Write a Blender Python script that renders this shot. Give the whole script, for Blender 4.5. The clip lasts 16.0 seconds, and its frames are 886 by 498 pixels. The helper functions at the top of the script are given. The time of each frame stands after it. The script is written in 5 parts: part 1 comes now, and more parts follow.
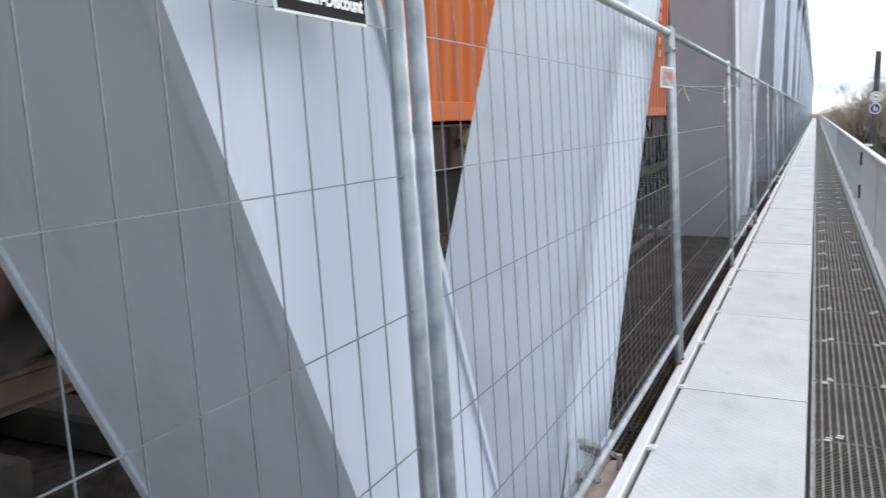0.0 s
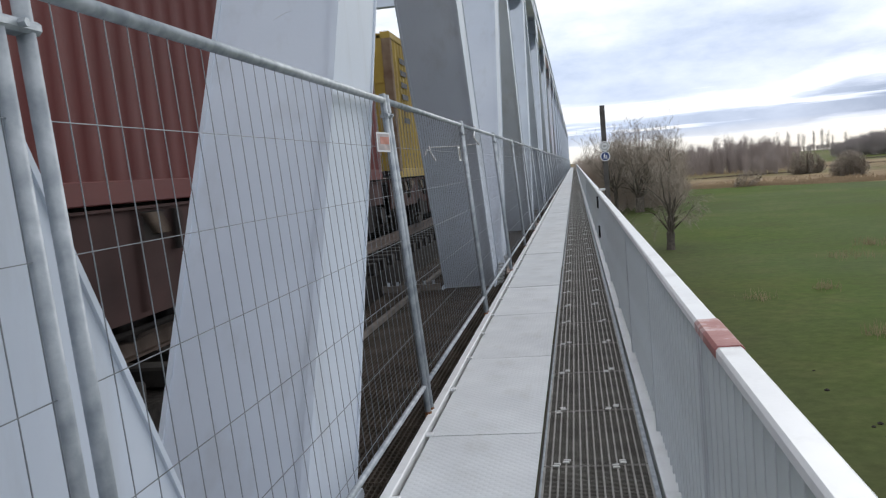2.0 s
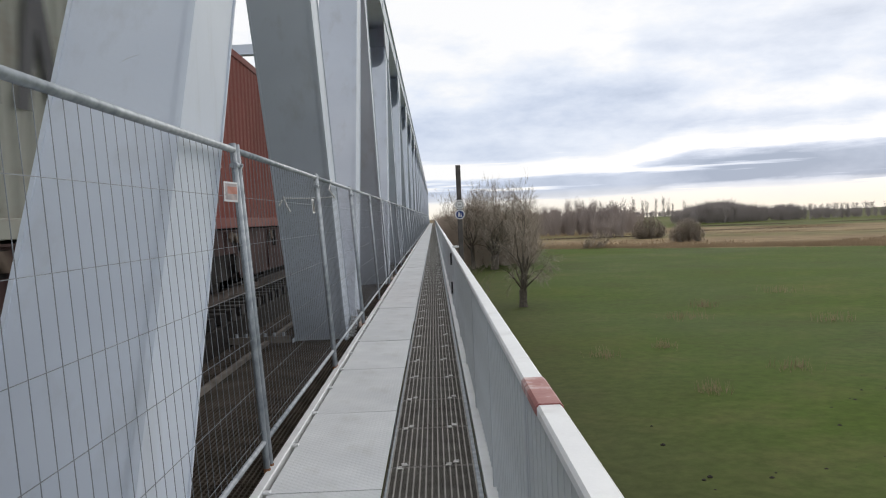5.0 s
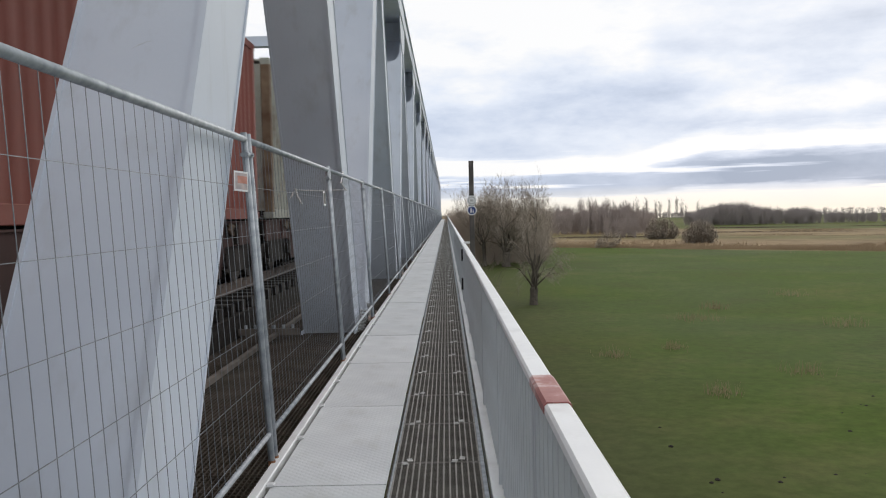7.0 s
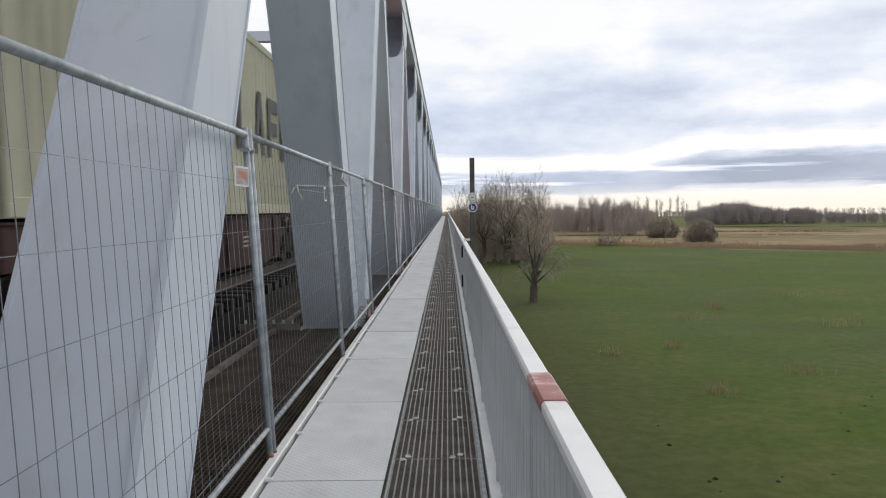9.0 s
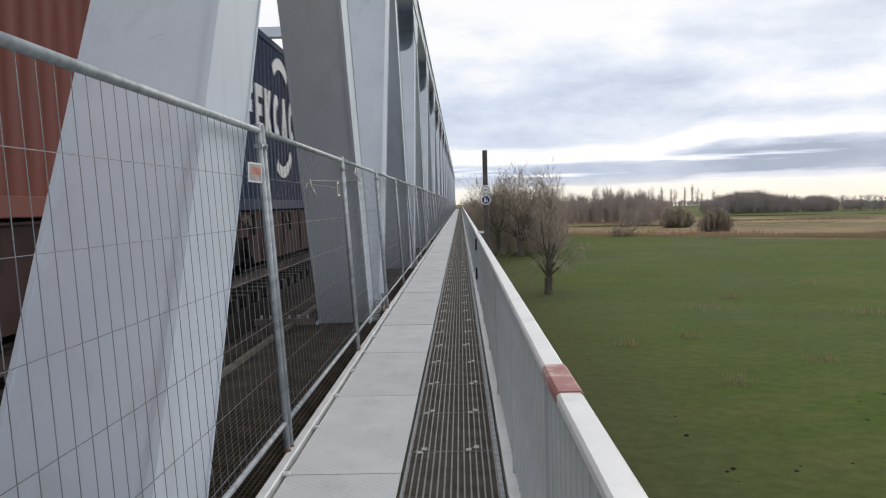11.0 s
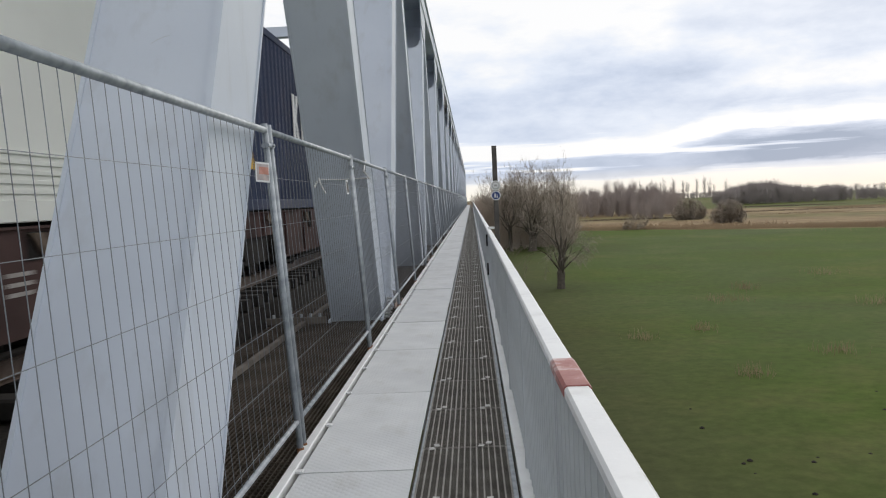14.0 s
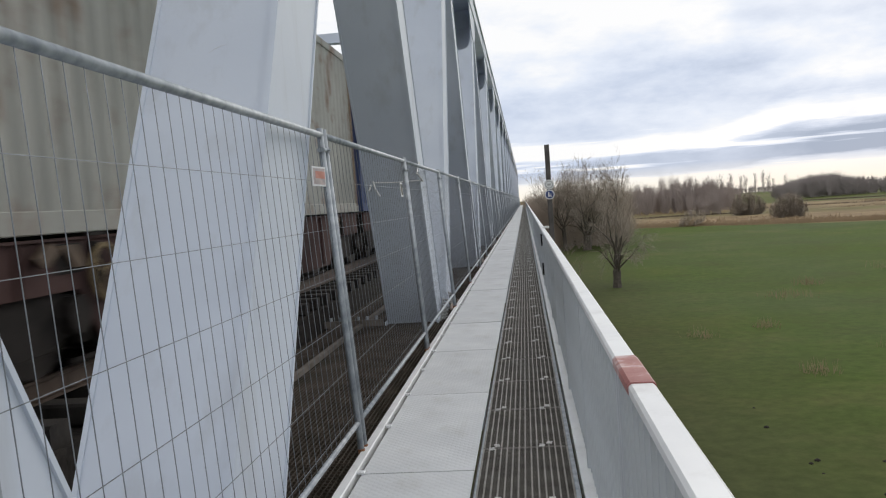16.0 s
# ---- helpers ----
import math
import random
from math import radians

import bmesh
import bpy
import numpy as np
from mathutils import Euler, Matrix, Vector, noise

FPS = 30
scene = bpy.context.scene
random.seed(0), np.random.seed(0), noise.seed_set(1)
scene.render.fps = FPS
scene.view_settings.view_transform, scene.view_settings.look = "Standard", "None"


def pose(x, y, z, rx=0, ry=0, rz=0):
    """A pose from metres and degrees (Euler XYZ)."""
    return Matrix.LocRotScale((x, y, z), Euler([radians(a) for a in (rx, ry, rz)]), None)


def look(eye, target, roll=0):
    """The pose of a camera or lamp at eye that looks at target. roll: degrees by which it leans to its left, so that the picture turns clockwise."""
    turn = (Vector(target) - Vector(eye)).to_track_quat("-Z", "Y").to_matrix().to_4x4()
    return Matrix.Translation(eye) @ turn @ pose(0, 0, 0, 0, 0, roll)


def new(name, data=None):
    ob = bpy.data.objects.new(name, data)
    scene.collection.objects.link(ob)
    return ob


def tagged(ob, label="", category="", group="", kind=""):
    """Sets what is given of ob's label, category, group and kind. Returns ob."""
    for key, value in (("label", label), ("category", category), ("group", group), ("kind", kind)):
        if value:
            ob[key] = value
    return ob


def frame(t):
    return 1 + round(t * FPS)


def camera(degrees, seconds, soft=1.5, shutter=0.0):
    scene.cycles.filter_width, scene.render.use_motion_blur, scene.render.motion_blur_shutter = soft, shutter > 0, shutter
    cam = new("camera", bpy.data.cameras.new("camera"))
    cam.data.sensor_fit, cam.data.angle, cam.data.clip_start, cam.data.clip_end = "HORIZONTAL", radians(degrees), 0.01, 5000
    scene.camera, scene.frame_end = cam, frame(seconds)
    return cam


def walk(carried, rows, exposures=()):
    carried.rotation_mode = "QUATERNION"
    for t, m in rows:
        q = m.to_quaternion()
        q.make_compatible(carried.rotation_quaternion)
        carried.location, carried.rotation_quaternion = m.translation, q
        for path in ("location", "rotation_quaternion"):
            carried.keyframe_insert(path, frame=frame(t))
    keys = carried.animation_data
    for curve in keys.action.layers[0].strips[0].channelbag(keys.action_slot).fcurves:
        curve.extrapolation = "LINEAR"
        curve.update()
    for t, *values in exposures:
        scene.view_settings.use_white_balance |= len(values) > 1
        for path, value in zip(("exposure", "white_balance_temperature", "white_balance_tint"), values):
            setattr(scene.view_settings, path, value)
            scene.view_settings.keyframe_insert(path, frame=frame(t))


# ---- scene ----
cam = camera(55.7, 16.0, 1.15, 0.2)
PATH = [
    (0, (0.706, -0.3, 1.552), (-0.093, 1.506, 1.242), -0.9),
    (0.5, (0.804, -0.327, 1.542), (0.24, 1.572, 1.269), -2.8),
    (1, (0.95, -0.309, 1.541), (0.443, 1.61, 1.297), -3.9),
    (1.5, (1.005, -0.286, 1.545), (0.587, 1.658, 1.33), -4.5),
    (2, (1.032, -0.287, 1.545), (0.709, 1.679, 1.364), -4.9),
    (2.5, (1.052, -0.287, 1.546), (0.817, 1.693, 1.389), -5.1),
    (3, (1.069, -0.303, 1.549), (0.914, 1.686, 1.419), -4.2),
    (3.5, (1.088, -0.319, 1.556), (1.019, 1.677, 1.447), -3.2),
    (4, (1.104, -0.316, 1.556), (1.099, 1.682, 1.474), -3.0),
    (4.2, (1.102, -0.324, 1.556), (1.122, 1.675, 1.48), -2.9),
    (6.5, (1.113, -0.288, 1.548), (1.105, 1.71, 1.466), -1.4),
    (7, (1.112, -0.271, 1.544), (1.103, 1.727, 1.459), -1.2),
    (7.5, (1.113, -0.273, 1.546), (1.104, 1.725, 1.46), -1.1),
    (8, (1.115, -0.27, 1.546), (1.114, 1.728, 1.458), -1.0),
    (8.5, (1.116, -0.277, 1.546), (1.108, 1.721, 1.456), -0.7),
    (11, (1.119, -0.283, 1.547), (1.075, 1.713, 1.438), -1.5),
    (11.5, (1.124, -0.259, 1.543), (1.056, 1.737, 1.432), -1.7),
    (12, (1.131, -0.251, 1.544), (1.062, 1.745, 1.432), -1.9),
    (12.5, (1.137, -0.237, 1.538), (1.061, 1.758, 1.423), -2.0),
    (13, (1.131, -0.257, 1.544), (1.048, 1.738, 1.426), -2.2),
    (13.5, (1.135, -0.271, 1.546), (1.056, 1.724, 1.427), -2.3),
    (14, (1.139, -0.278, 1.543), (1.066, 1.717, 1.427), -2.6),
    (14.5, (1.139, -0.278, 1.544), (1.054, 1.717, 1.43), -2.8),
    (15, (1.133, -0.29, 1.543), (1.01, 1.703, 1.433), -3.0),
    (15.5, (1.134, -0.279, 1.545), (0.969, 1.711, 1.44), -3.4),
    (16, (1.123, -0.277, 1.536), (0.923, 1.71, 1.431), -4.0),
]
EXPOSURES = [(0.0, 0.78, 6050, 10), (0.5, 0.38, 5950, 10), (1.0, 0.22, 6000, 10), (2.0, 0.15, 6150, 10), (3.5, 0.05, 6400, 10), (7.0, 0.0, 6450, 10), (16.0, 0.0, 6450, 10)]
walk(cam, [(t, look(eye, target, roll)) for t, eye, target, roll in PATH], EXPOSURES)

# ---- sky, sun, exposure ----
world = bpy.data.worlds.new("overcast")
scene.world = world
world.use_nodes = True


def link(tree, a, b):
    tree.links.new(a, b)


def make_sky():
    nt = world.node_tree
    nt.nodes.clear()
    out = nt.nodes.new("ShaderNodeOutputWorld")
    bg = nt.nodes.new("ShaderNodeBackground")
    bg.inputs["Strength"].default_value = 1.0
    sky = nt.nodes.new("ShaderNodeTexSky")
    sky.sky_type = "NISHITA"
    sky.sun_disc = False
    sky.sun_elevation = radians(14)
    sky.sun_rotation = radians(25)
    dim = nt.nodes.new("ShaderNodeVectorMath")
    dim.operation = "SCALE"
    dim.inputs["Scale"].default_value = 0.05
    link(nt, sky.outputs[0], dim.inputs[0])
    co = nt.nodes.new("ShaderNodeTexCoord")
    sep = nt.nodes.new("ShaderNodeSeparateXYZ")
    link(nt, co.outputs["Generated"], sep.inputs[0])
    def cloud(scale, detail, rough, src, offset):
        mp = nt.nodes.new("ShaderNodeMapping")
        mp.inputs["Location"].default_value = offset
        link(nt, src, mp.inputs[0])
        n = nt.nodes.new("ShaderNodeTexNoise")
        n.inputs["Scale"].default_value = scale
        n.inputs["Detail"].default_value = detail
        n.inputs["Roughness"].default_value = rough
        link(nt, mp.outputs[0], n.inputs["Vector"])
        return n.outputs[0]

    def maths(kind, a, b, c=None):
        n = nt.nodes.new("ShaderNodeMath")
        n.operation = kind
        for k, q in enumerate((a, b, c)):
            if isinstance(q, (int, float)):
                n.inputs[k].default_value = q
            elif q is not None:
                link(nt, q, n.inputs[k])
        return n.outputs[0]

    def stretched(scale):
        mp = nt.nodes.new("ShaderNodeMapping")
        mp.inputs["Scale"].default_value = scale
        link(nt, co.outputs["Generated"], mp.inputs[0])
        return mp.outputs[0]

    def span(src, a, b, lo, hi):
        n = nt.nodes.new("ShaderNodeMapRange")
        n.interpolation_type = "SMOOTHSTEP"
        n.inputs["From Min"].default_value, n.inputs["From Max"].default_value = a, b
        n.inputs["To Min"].default_value, n.inputs["To Max"].default_value = lo, hi
        link(nt, src, n.inputs["Value"])
        return n.outputs[0]

    # the layers of cloud lie at their heights over the horizon, with ragged edges
    z = sep.outputs["Z"]
    rag = cloud(1.0, 8, 0.62, stretched((6, 6, 48)), (7.0, 2.0, 0.3))
    tilt = span(sep.outputs["X"], 0.20, 0.30, 1.0, 0.70)
    hz = maths("MULTIPLY_ADD", rag, 0.022, maths("MULTIPLY", z, tilt))
    hz = maths("SUBTRACT", hz, 0.011)
    layer = nt.nodes.new("ShaderNodeValToRGB")
    le = layer.color_ramp.elements
    le[0].position, le[0].color = 0.0, (0.66, 0.66, 0.66, 1)
    le[1].position, le[1].color = 0.36, (0.85, 0.85, 0.85, 1)
    for q, w in ((0.015, 0.64), (0.019, 0.22), (0.030, 0.14), (0.041, 0.20), (0.046, 0.86), (0.056, 0.88), (0.066, 0.50), (0.10, 0.38), (0.14, 0.40), (0.17, 0.56), (0.22, 0.74)):
        k = le.new(q)
        k.color = (w, w, w, 1)
    link(nt, hz, layer.inputs[0])
    broad = cloud(1.0, 2, 0.5, stretched((3.2, 3.2, 9)), (3.1, 1.7, 0.9))
    fine = cloud(1.0, 6, 0.58, stretched((9, 9, 24)), (0.4, 5.2, 2.0))
    mottle = maths("ADD", maths("MULTIPLY", broad, 0.8), maths("MULTIPLY", fine, 0.95))
    mottle = maths("MULTIPLY", maths("SUBTRACT", mottle, 0.86), span(z, 0.03, 0.12, 0.65, 1.0))
    bright = maths("ADD", layer.outputs[0], mottle)
    # the bank thickens on one side, and thin bright slits cut it
    bank = maths("MULTIPLY", span(sep.outputs["X"], 0.22, 0.32, 0.0, 0.20), span(z, 0.085, 0.11, 1.0, 0.0))
    bank = maths("MULTIPLY", bank, span(z, 0.016, 0.022, 0.0, 1.0))
    bright = maths("SUBTRACT", bright, bank)
    slit = span(cloud(1.0, 3, 0.5, stretched((4.5, 4.5, 95)), (4.1, 0.2, 0.95)), 0.58, 0.68, 0.0, 0.55)
    slit = maths("MULTIPLY", slit, span(z, 0.06, 0.08, 1.0, 0.0))
    bright = maths("ADD", bright, slit)
    ramp = nt.nodes.new("ShaderNodeValToRGB")
    ramp.color_ramp.elements[0].position = 0.02
    ramp.color_ramp.elements[0].color = (0.36, 0.44, 0.58, 1)
    ramp.color_ramp.elements[1].position = 0.70
    ramp.color_ramp.elements[1].color = (1.0, 1.0, 1.0, 1)
    for q, c in ((0.32, (0.63, 0.705, 0.85, 1)), (0.5, (0.79, 0.85, 0.96, 1))):
        k = ramp.color_ramp.elements.new(q)
        k.color = c
    link(nt, bright, ramp.inputs[0])
    # warm light low over the horizon
    low = nt.nodes.new("ShaderNodeMapRange")
    low.inputs["From Min"].default_value = 0.0
    low.inputs["From Max"].default_value = 0.028
    low.inputs["To Min"].default_value = 0.8
    low.inputs["To Max"].default_value = 0.0
    link(nt, sep.outputs["Z"], low.inputs["Value"])
    warm = nt.nodes.new("ShaderNodeMix")
    warm.data_type = "RGBA"
    warm.inputs["B"].default_value = (1.0, 0.93, 0.79, 1)
    link(nt, low.outputs[0], warm.inputs["Factor"])
    link(nt, ramp.outputs[0], warm.inputs["A"])
    # brighter deck of cloud overhead
    high = nt.nodes.new("ShaderNodeMapRange")
    high.inputs["From Min"].default_value = 0.14
    high.inputs["From Max"].default_value = 0.36
    high.inputs["To Min"].default_value = 0.0
    high.inputs["To Max"].default_value = 0.85
    link(nt, sep.outputs["Z"], high.inputs["Value"])
    white = nt.nodes.new("ShaderNodeMix")
    white.data_type = "RGBA"
    white.inputs["B"].default_value = (0.99, 0.99, 1.0, 1)
    link(nt, high.outputs[0], white.inputs["Factor"])
    link(nt, warm.outputs["Result"], white.inputs["A"])
    both = nt.nodes.new("ShaderNodeMix")
    both.data_type = "RGBA"
    both.inputs["Factor"].default_value = 0.97
    link(nt, dim.outputs[0], both.inputs["A"])
    link(nt, white.outputs["Result"], both.inputs["B"])
    link(nt, both.outputs["Result"], bg.inputs["Color"])
    link(nt, bg.outputs[0], out.inputs[0])


make_sky()
sun = new("sun", bpy.data.lights.new("sun", "SUN"))
sun.data.energy = 0.7
sun.data.angle = radians(25)
sun.data.color = (1.0, 0.95, 0.88)
sun.matrix_world = look((30, 60, 24), (0, 0, 0))


# ---- materials ----
def paint(name, c1, c2, scale=3.0, rough=0.5, metal=0.0, bump=0.1, bscale=60.0, stain=None, amount=0.4, stretch=(6, 6, 0.7), sscale=1.0, rand=0.0):
    """Two tones at a broad scale, fine grain in bump and gloss, and streaked stains."""
    m = bpy.data.materials.new(name)
    m.use_nodes = True
    nt = m.node_tree
    bs = nt.nodes["Principled BSDF"]
    bs.inputs["Metallic"].default_value = metal
    co = nt.nodes.new("ShaderNodeTexCoord")
    n1 = nt.nodes.new("ShaderNodeTexNoise")
    n1.inputs["Scale"].default_value = scale
    n1.inputs["Detail"].default_value = 6
    link(nt, co.outputs["Object"], n1.inputs["Vector"])
    r = nt.nodes.new("ShaderNodeValToRGB")
    r.color_ramp.elements[0].position, r.color_ramp.elements[1].position = 0.32, 0.68
    r.color_ramp.elements[0].color, r.color_ramp.elements[1].color = (*c1, 1), (*c2, 1)
    link(nt, n1.outputs[0], r.inputs[0])
    col = r.outputs[0]
    if stain:
        mp = nt.nodes.new("ShaderNodeMapping")
        mp.inputs["Scale"].default_value = stretch
        link(nt, co.outputs["Object"], mp.inputs[0])
        n2 = nt.nodes.new("ShaderNodeTexNoise")
        n2.inputs["Scale"].default_value = sscale
        n2.inputs["Detail"].default_value = 8
        n2.inputs["Roughness"].default_value = 0.65
        link(nt, mp.outputs[0], n2.inputs["Vector"])
        r2 = nt.nodes.new("ShaderNodeValToRGB")
        r2.color_ramp.elements[0].position, r2.color_ramp.elements[1].position = 0.52, 0.74
        r2.color_ramp.elements[0].color = (0, 0, 0, 1)
        r2.color_ramp.elements[1].color = (amount, amount, amount, 1)
        link(nt, n2.outputs[0], r2.inputs[0])
        mx = nt.nodes.new("ShaderNodeMix")
        mx.data_type = "RGBA"
        mx.inputs["B"].default_value = (*stain, 1)
        link(nt, r2.outputs[0], mx.inputs["Factor"])
        link(nt, col, mx.inputs["A"])
        col = mx.outputs["Result"]
    if rand:
        info = nt.nodes.new("ShaderNodeObjectInfo")
        mr = nt.nodes.new("ShaderNodeMapRange")
        mr.inputs["To Min"].default_value, mr.inputs["To Max"].default_value = 1 - rand, 1 + rand
        link(nt, info.outputs["Random"], mr.inputs["Value"])
        hs = nt.nodes.new("ShaderNodeHueSaturation")
        link(nt, mr.outputs[0], hs.inputs["Value"])
        link(nt, col, hs.inputs["Color"])
        col = hs.outputs[0]
    link(nt, col, bs.inputs["Base Color"])
    n3 = nt.nodes.new("ShaderNodeTexNoise")
    n3.inputs["Scale"].default_value = bscale
    n3.inputs["Detail"].default_value = 4
    link(nt, co.outputs["Object"], n3.inputs["Vector"])
    rr = nt.nodes.new("ShaderNodeMapRange")
    rr.inputs["To Min"].default_value, rr.inputs["To Max"].default_value = max(0.05, rough - 0.12), min(1, rough + 0.12)
    link(nt, n3.outputs[0], rr.inputs["Value"])
    link(nt, rr.outputs[0], bs.inputs["Roughness"])
    if bump:
        b = nt.nodes.new("ShaderNodeBump")
        b.inputs["Strength"].default_value = bump
        b.inputs["Distance"].default_value = 0.01
        link(nt, n3.outputs[0], b.inputs["Height"])
        link(nt, b.outputs[0], bs.inputs["Normal"])
    return m


STEEL = paint("bridge_paint", (0.530, 0.578, 0.658), (0.592, 0.640, 0.715), 0.9, 0.62, 0, 0.05, 40, (0.33, 0.33, 0.32), 0.3, (4, 4, 0.8), 1.0)
STEEL.node_tree.nodes["Principled BSDF"].inputs["Specular IOR Level"].default_value = 0.3
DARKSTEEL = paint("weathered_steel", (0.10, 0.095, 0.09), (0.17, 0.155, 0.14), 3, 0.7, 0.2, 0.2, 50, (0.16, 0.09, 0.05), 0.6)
GALV = paint("galvanised_tube", (0.25, 0.28, 0.31), (0.44, 0.47, 0.50), 16, 0.56, 0.35, 0.08, 120)
WIRE = paint("galvanised_wire", (0.15, 0.163, 0.18), (0.22, 0.235, 0.255), 9, 0.5, 0.3, 0)
RUST = paint("rust", (0.22, 0.10, 0.05), (0.32, 0.16, 0.08), 20, 0.85, 0.1, 0.4, 90)
RAILWHITE = paint("white_rail_paint", (0.74, 0.75, 0.76), (0.82, 0.83, 0.83), 2.5, 0.38, 0, 0.06, 60, (0.45, 0.44, 0.42), 0.4, (3, 3, 3), 1.5)
RAILGREY = paint("grey_baluster_paint", (0.50, 0.53, 0.56), (0.58, 0.61, 0.64), 2, 0.5, 0, 0.06, 60, (0.3, 0.3, 0.29), 0.4)
REDMARK = paint("faded_red_paint", (0.30, 0.105, 0.095), (0.43, 0.20, 0.18), 9, 0.6, 0, 0.1, 80, (0.72, 0.69, 0.68), 0.95, (3, 3, 3), 3.0)
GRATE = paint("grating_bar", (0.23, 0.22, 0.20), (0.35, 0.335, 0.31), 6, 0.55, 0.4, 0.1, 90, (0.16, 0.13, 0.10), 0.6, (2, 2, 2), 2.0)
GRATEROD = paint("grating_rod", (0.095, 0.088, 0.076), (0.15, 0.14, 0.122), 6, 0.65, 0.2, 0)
CLIPZINC = paint("clip_zinc", (0.50, 0.50, 0.48), (0.62, 0.62, 0.60), 30, 0.4, 0.3, 0.05)
BOLTZINC = paint("bolt_zinc", (0.30, 0.30, 0.29), (0.45, 0.45, 0.44), 30, 0.5, 0.4, 0.1)
SERVICE = paint("dirty_grating", (0.056, 0.046, 0.037), (0.112, 0.092, 0.075), 3, 0.8, 0.1, 0)
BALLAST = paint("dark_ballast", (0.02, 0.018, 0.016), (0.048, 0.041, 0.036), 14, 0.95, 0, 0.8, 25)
BLACK = paint("black_plastic", (0.012, 0.012, 0.014), (0.02, 0.02, 0.022), 10, 0.8, 0, 0)
BLACK.node_tree.nodes["Principled BSDF"].inputs["Specular IOR Level"].default_value = 0.15
WHITE = paint("white_print", (0.78, 0.78, 0.78), (0.84, 0.84, 0.84), 10, 0.5, 0, 0)
ORANGE = paint("orange_print", (0.75, 0.16, 0.06), (0.80, 0.20, 0.08), 10, 0.5, 0, 0)
SALMON = paint("faded_label", (0.50, 0.20, 0.14), (0.62, 0.32, 0.26), 20, 0.6, 0, 0)
PALELABEL = paint("worn_label", (0.40, 0.36, 0.36), (0.62, 0.52, 0.50), 24, 0.6, 0, 0)
TREEBARK = paint("bark", (0.065, 0.055, 0.044), (0.125, 0.105, 0.085), 4, 0.95, 0, 0.6, 14)
TWIG = paint("twig", (0.255, 0.215, 0.175), (0.36, 0.31, 0.255), 0.6, 0.95, 0, 0)
WOODFAR = paint("winter_wood", (0.27, 0.23, 0.215), (0.36, 0.31, 0.285), 0.05, 1, 0, 0)
HEDGE = paint("far_hedge", (0.24, 0.215, 0.21), (0.33, 0.295, 0.285), 0.03, 1, 0, 0)
THICKET = paint("brown_thicket", (0.38, 0.315, 0.26), (0.50, 0.42, 0.35), 0.25, 1, 0, 0)
REED = paint("dry_reed", (0.25, 0.185, 0.115), (0.36, 0.275, 0.175), 0.12, 1, 0, 0)
POLE = paint("tarred_post", (0.06, 0.054, 0.05), (0.13, 0.118, 0.11), 6, 0.85, 0, 0.4, 30)
SIGNBLUE = paint("sign_blue", (0.02, 0.04, 0.16), (0.03, 0.06, 0.21), 5, 0.4, 0, 0)
SIGNRED = paint("sign_red", (0.5, 0.03, 0.03), (0.55, 0.05, 0.05), 5, 0.4, 0, 0)
LEVER = paint("worn_lever", (0.085, 0.055, 0.034), (0.14, 0.095, 0.06), 10, 0.7, 0, 0.1)
OLDANGLE = paint("brown_angle", (0.11, 0.092, 0.075), (0.20, 0.175, 0.15), 5, 0.7, 0.2, 0.2, 60, (0.12, 0.07, 0.04), 0.6)
WAGON = paint("wagon_red_oxide", (0.045, 0.026, 0.024), (0.095, 0.053, 0.048), 1.6, 0.75, 0, 0.15, 40, (0.06, 0.045, 0.04), 0.7)
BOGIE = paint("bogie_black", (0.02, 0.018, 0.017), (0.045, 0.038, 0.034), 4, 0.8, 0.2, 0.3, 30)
WHEEL = paint("wheel_steel", (0.05, 0.042, 0.037), (0.09, 0.075, 0.065), 6, 0.7, 0.4, 0.1)
YELLOWTAN = paint("tan_lever", (0.16, 0.115, 0.05), (0.24, 0.175, 0.09), 10, 0.7, 0, 0.1)
RAILTOP = paint("rail_steel", (0.10, 0.072, 0.055), (0.17, 0.125, 0.10), 5, 0.5, 0.6, 0.1)


def plate_material():
    """Light grey chequered plate: small raised studs in bump over a two-tone coat."""
    m = paint("tread_plate", (0.585, 0.60, 0.615), (0.69, 0.705, 0.715), 2.2, 0.55, 0, 0.0, 60, (0.43, 0.42, 0.37), 0.4, (3.5, 1.6, 2), 1.1, 0.06)
    nt = m.node_tree
    bs = nt.nodes["Principled BSDF"]
    co = nt.nodes.new("ShaderNodeTexCoord")
    mp = nt.nodes.new("ShaderNodeMapping")
    mp.inputs["Rotation"].default_value = (0, 0, radians(45))
    link(nt, co.outputs["Object"], mp.inputs[0])
    br = nt.nodes.new("ShaderNodeTexVoronoi")
    br.inputs["Scale"].default_value = 26
    br.inputs["Randomness"].default_value = 0.0
    link(nt, mp.outputs[0], br.inputs["Vector"])
    rp = nt.nodes.new("ShaderNodeMapRange")
    rp.inputs["From Min"].default_value, rp.inputs["From Max"].default_value = 0.25, 0.4
    rp.inputs["To Min"].default_value, rp.inputs["To Max"].default_value = 1.0, 0.0
    link(nt, br.outputs["Distance"], rp.inputs["Value"])
    b = nt.nodes.new("ShaderNodeBump")
    b.inputs["Strength"].default_value = 0.28
    b.inputs["Distance"].default_value = 0.005
    link(nt, rp.outputs[0], b.inputs["Height"])
    link(nt, b.outputs[0], bs.inputs["Normal"])
    return m


PLATE = plate_material()
for dull in (BALLAST, SERVICE, BOGIE, WAGON, DARKSTEEL):
    dull.node_tree.nodes["Principled BSDF"].inputs["Specular IOR Level"].default_value = 0.15


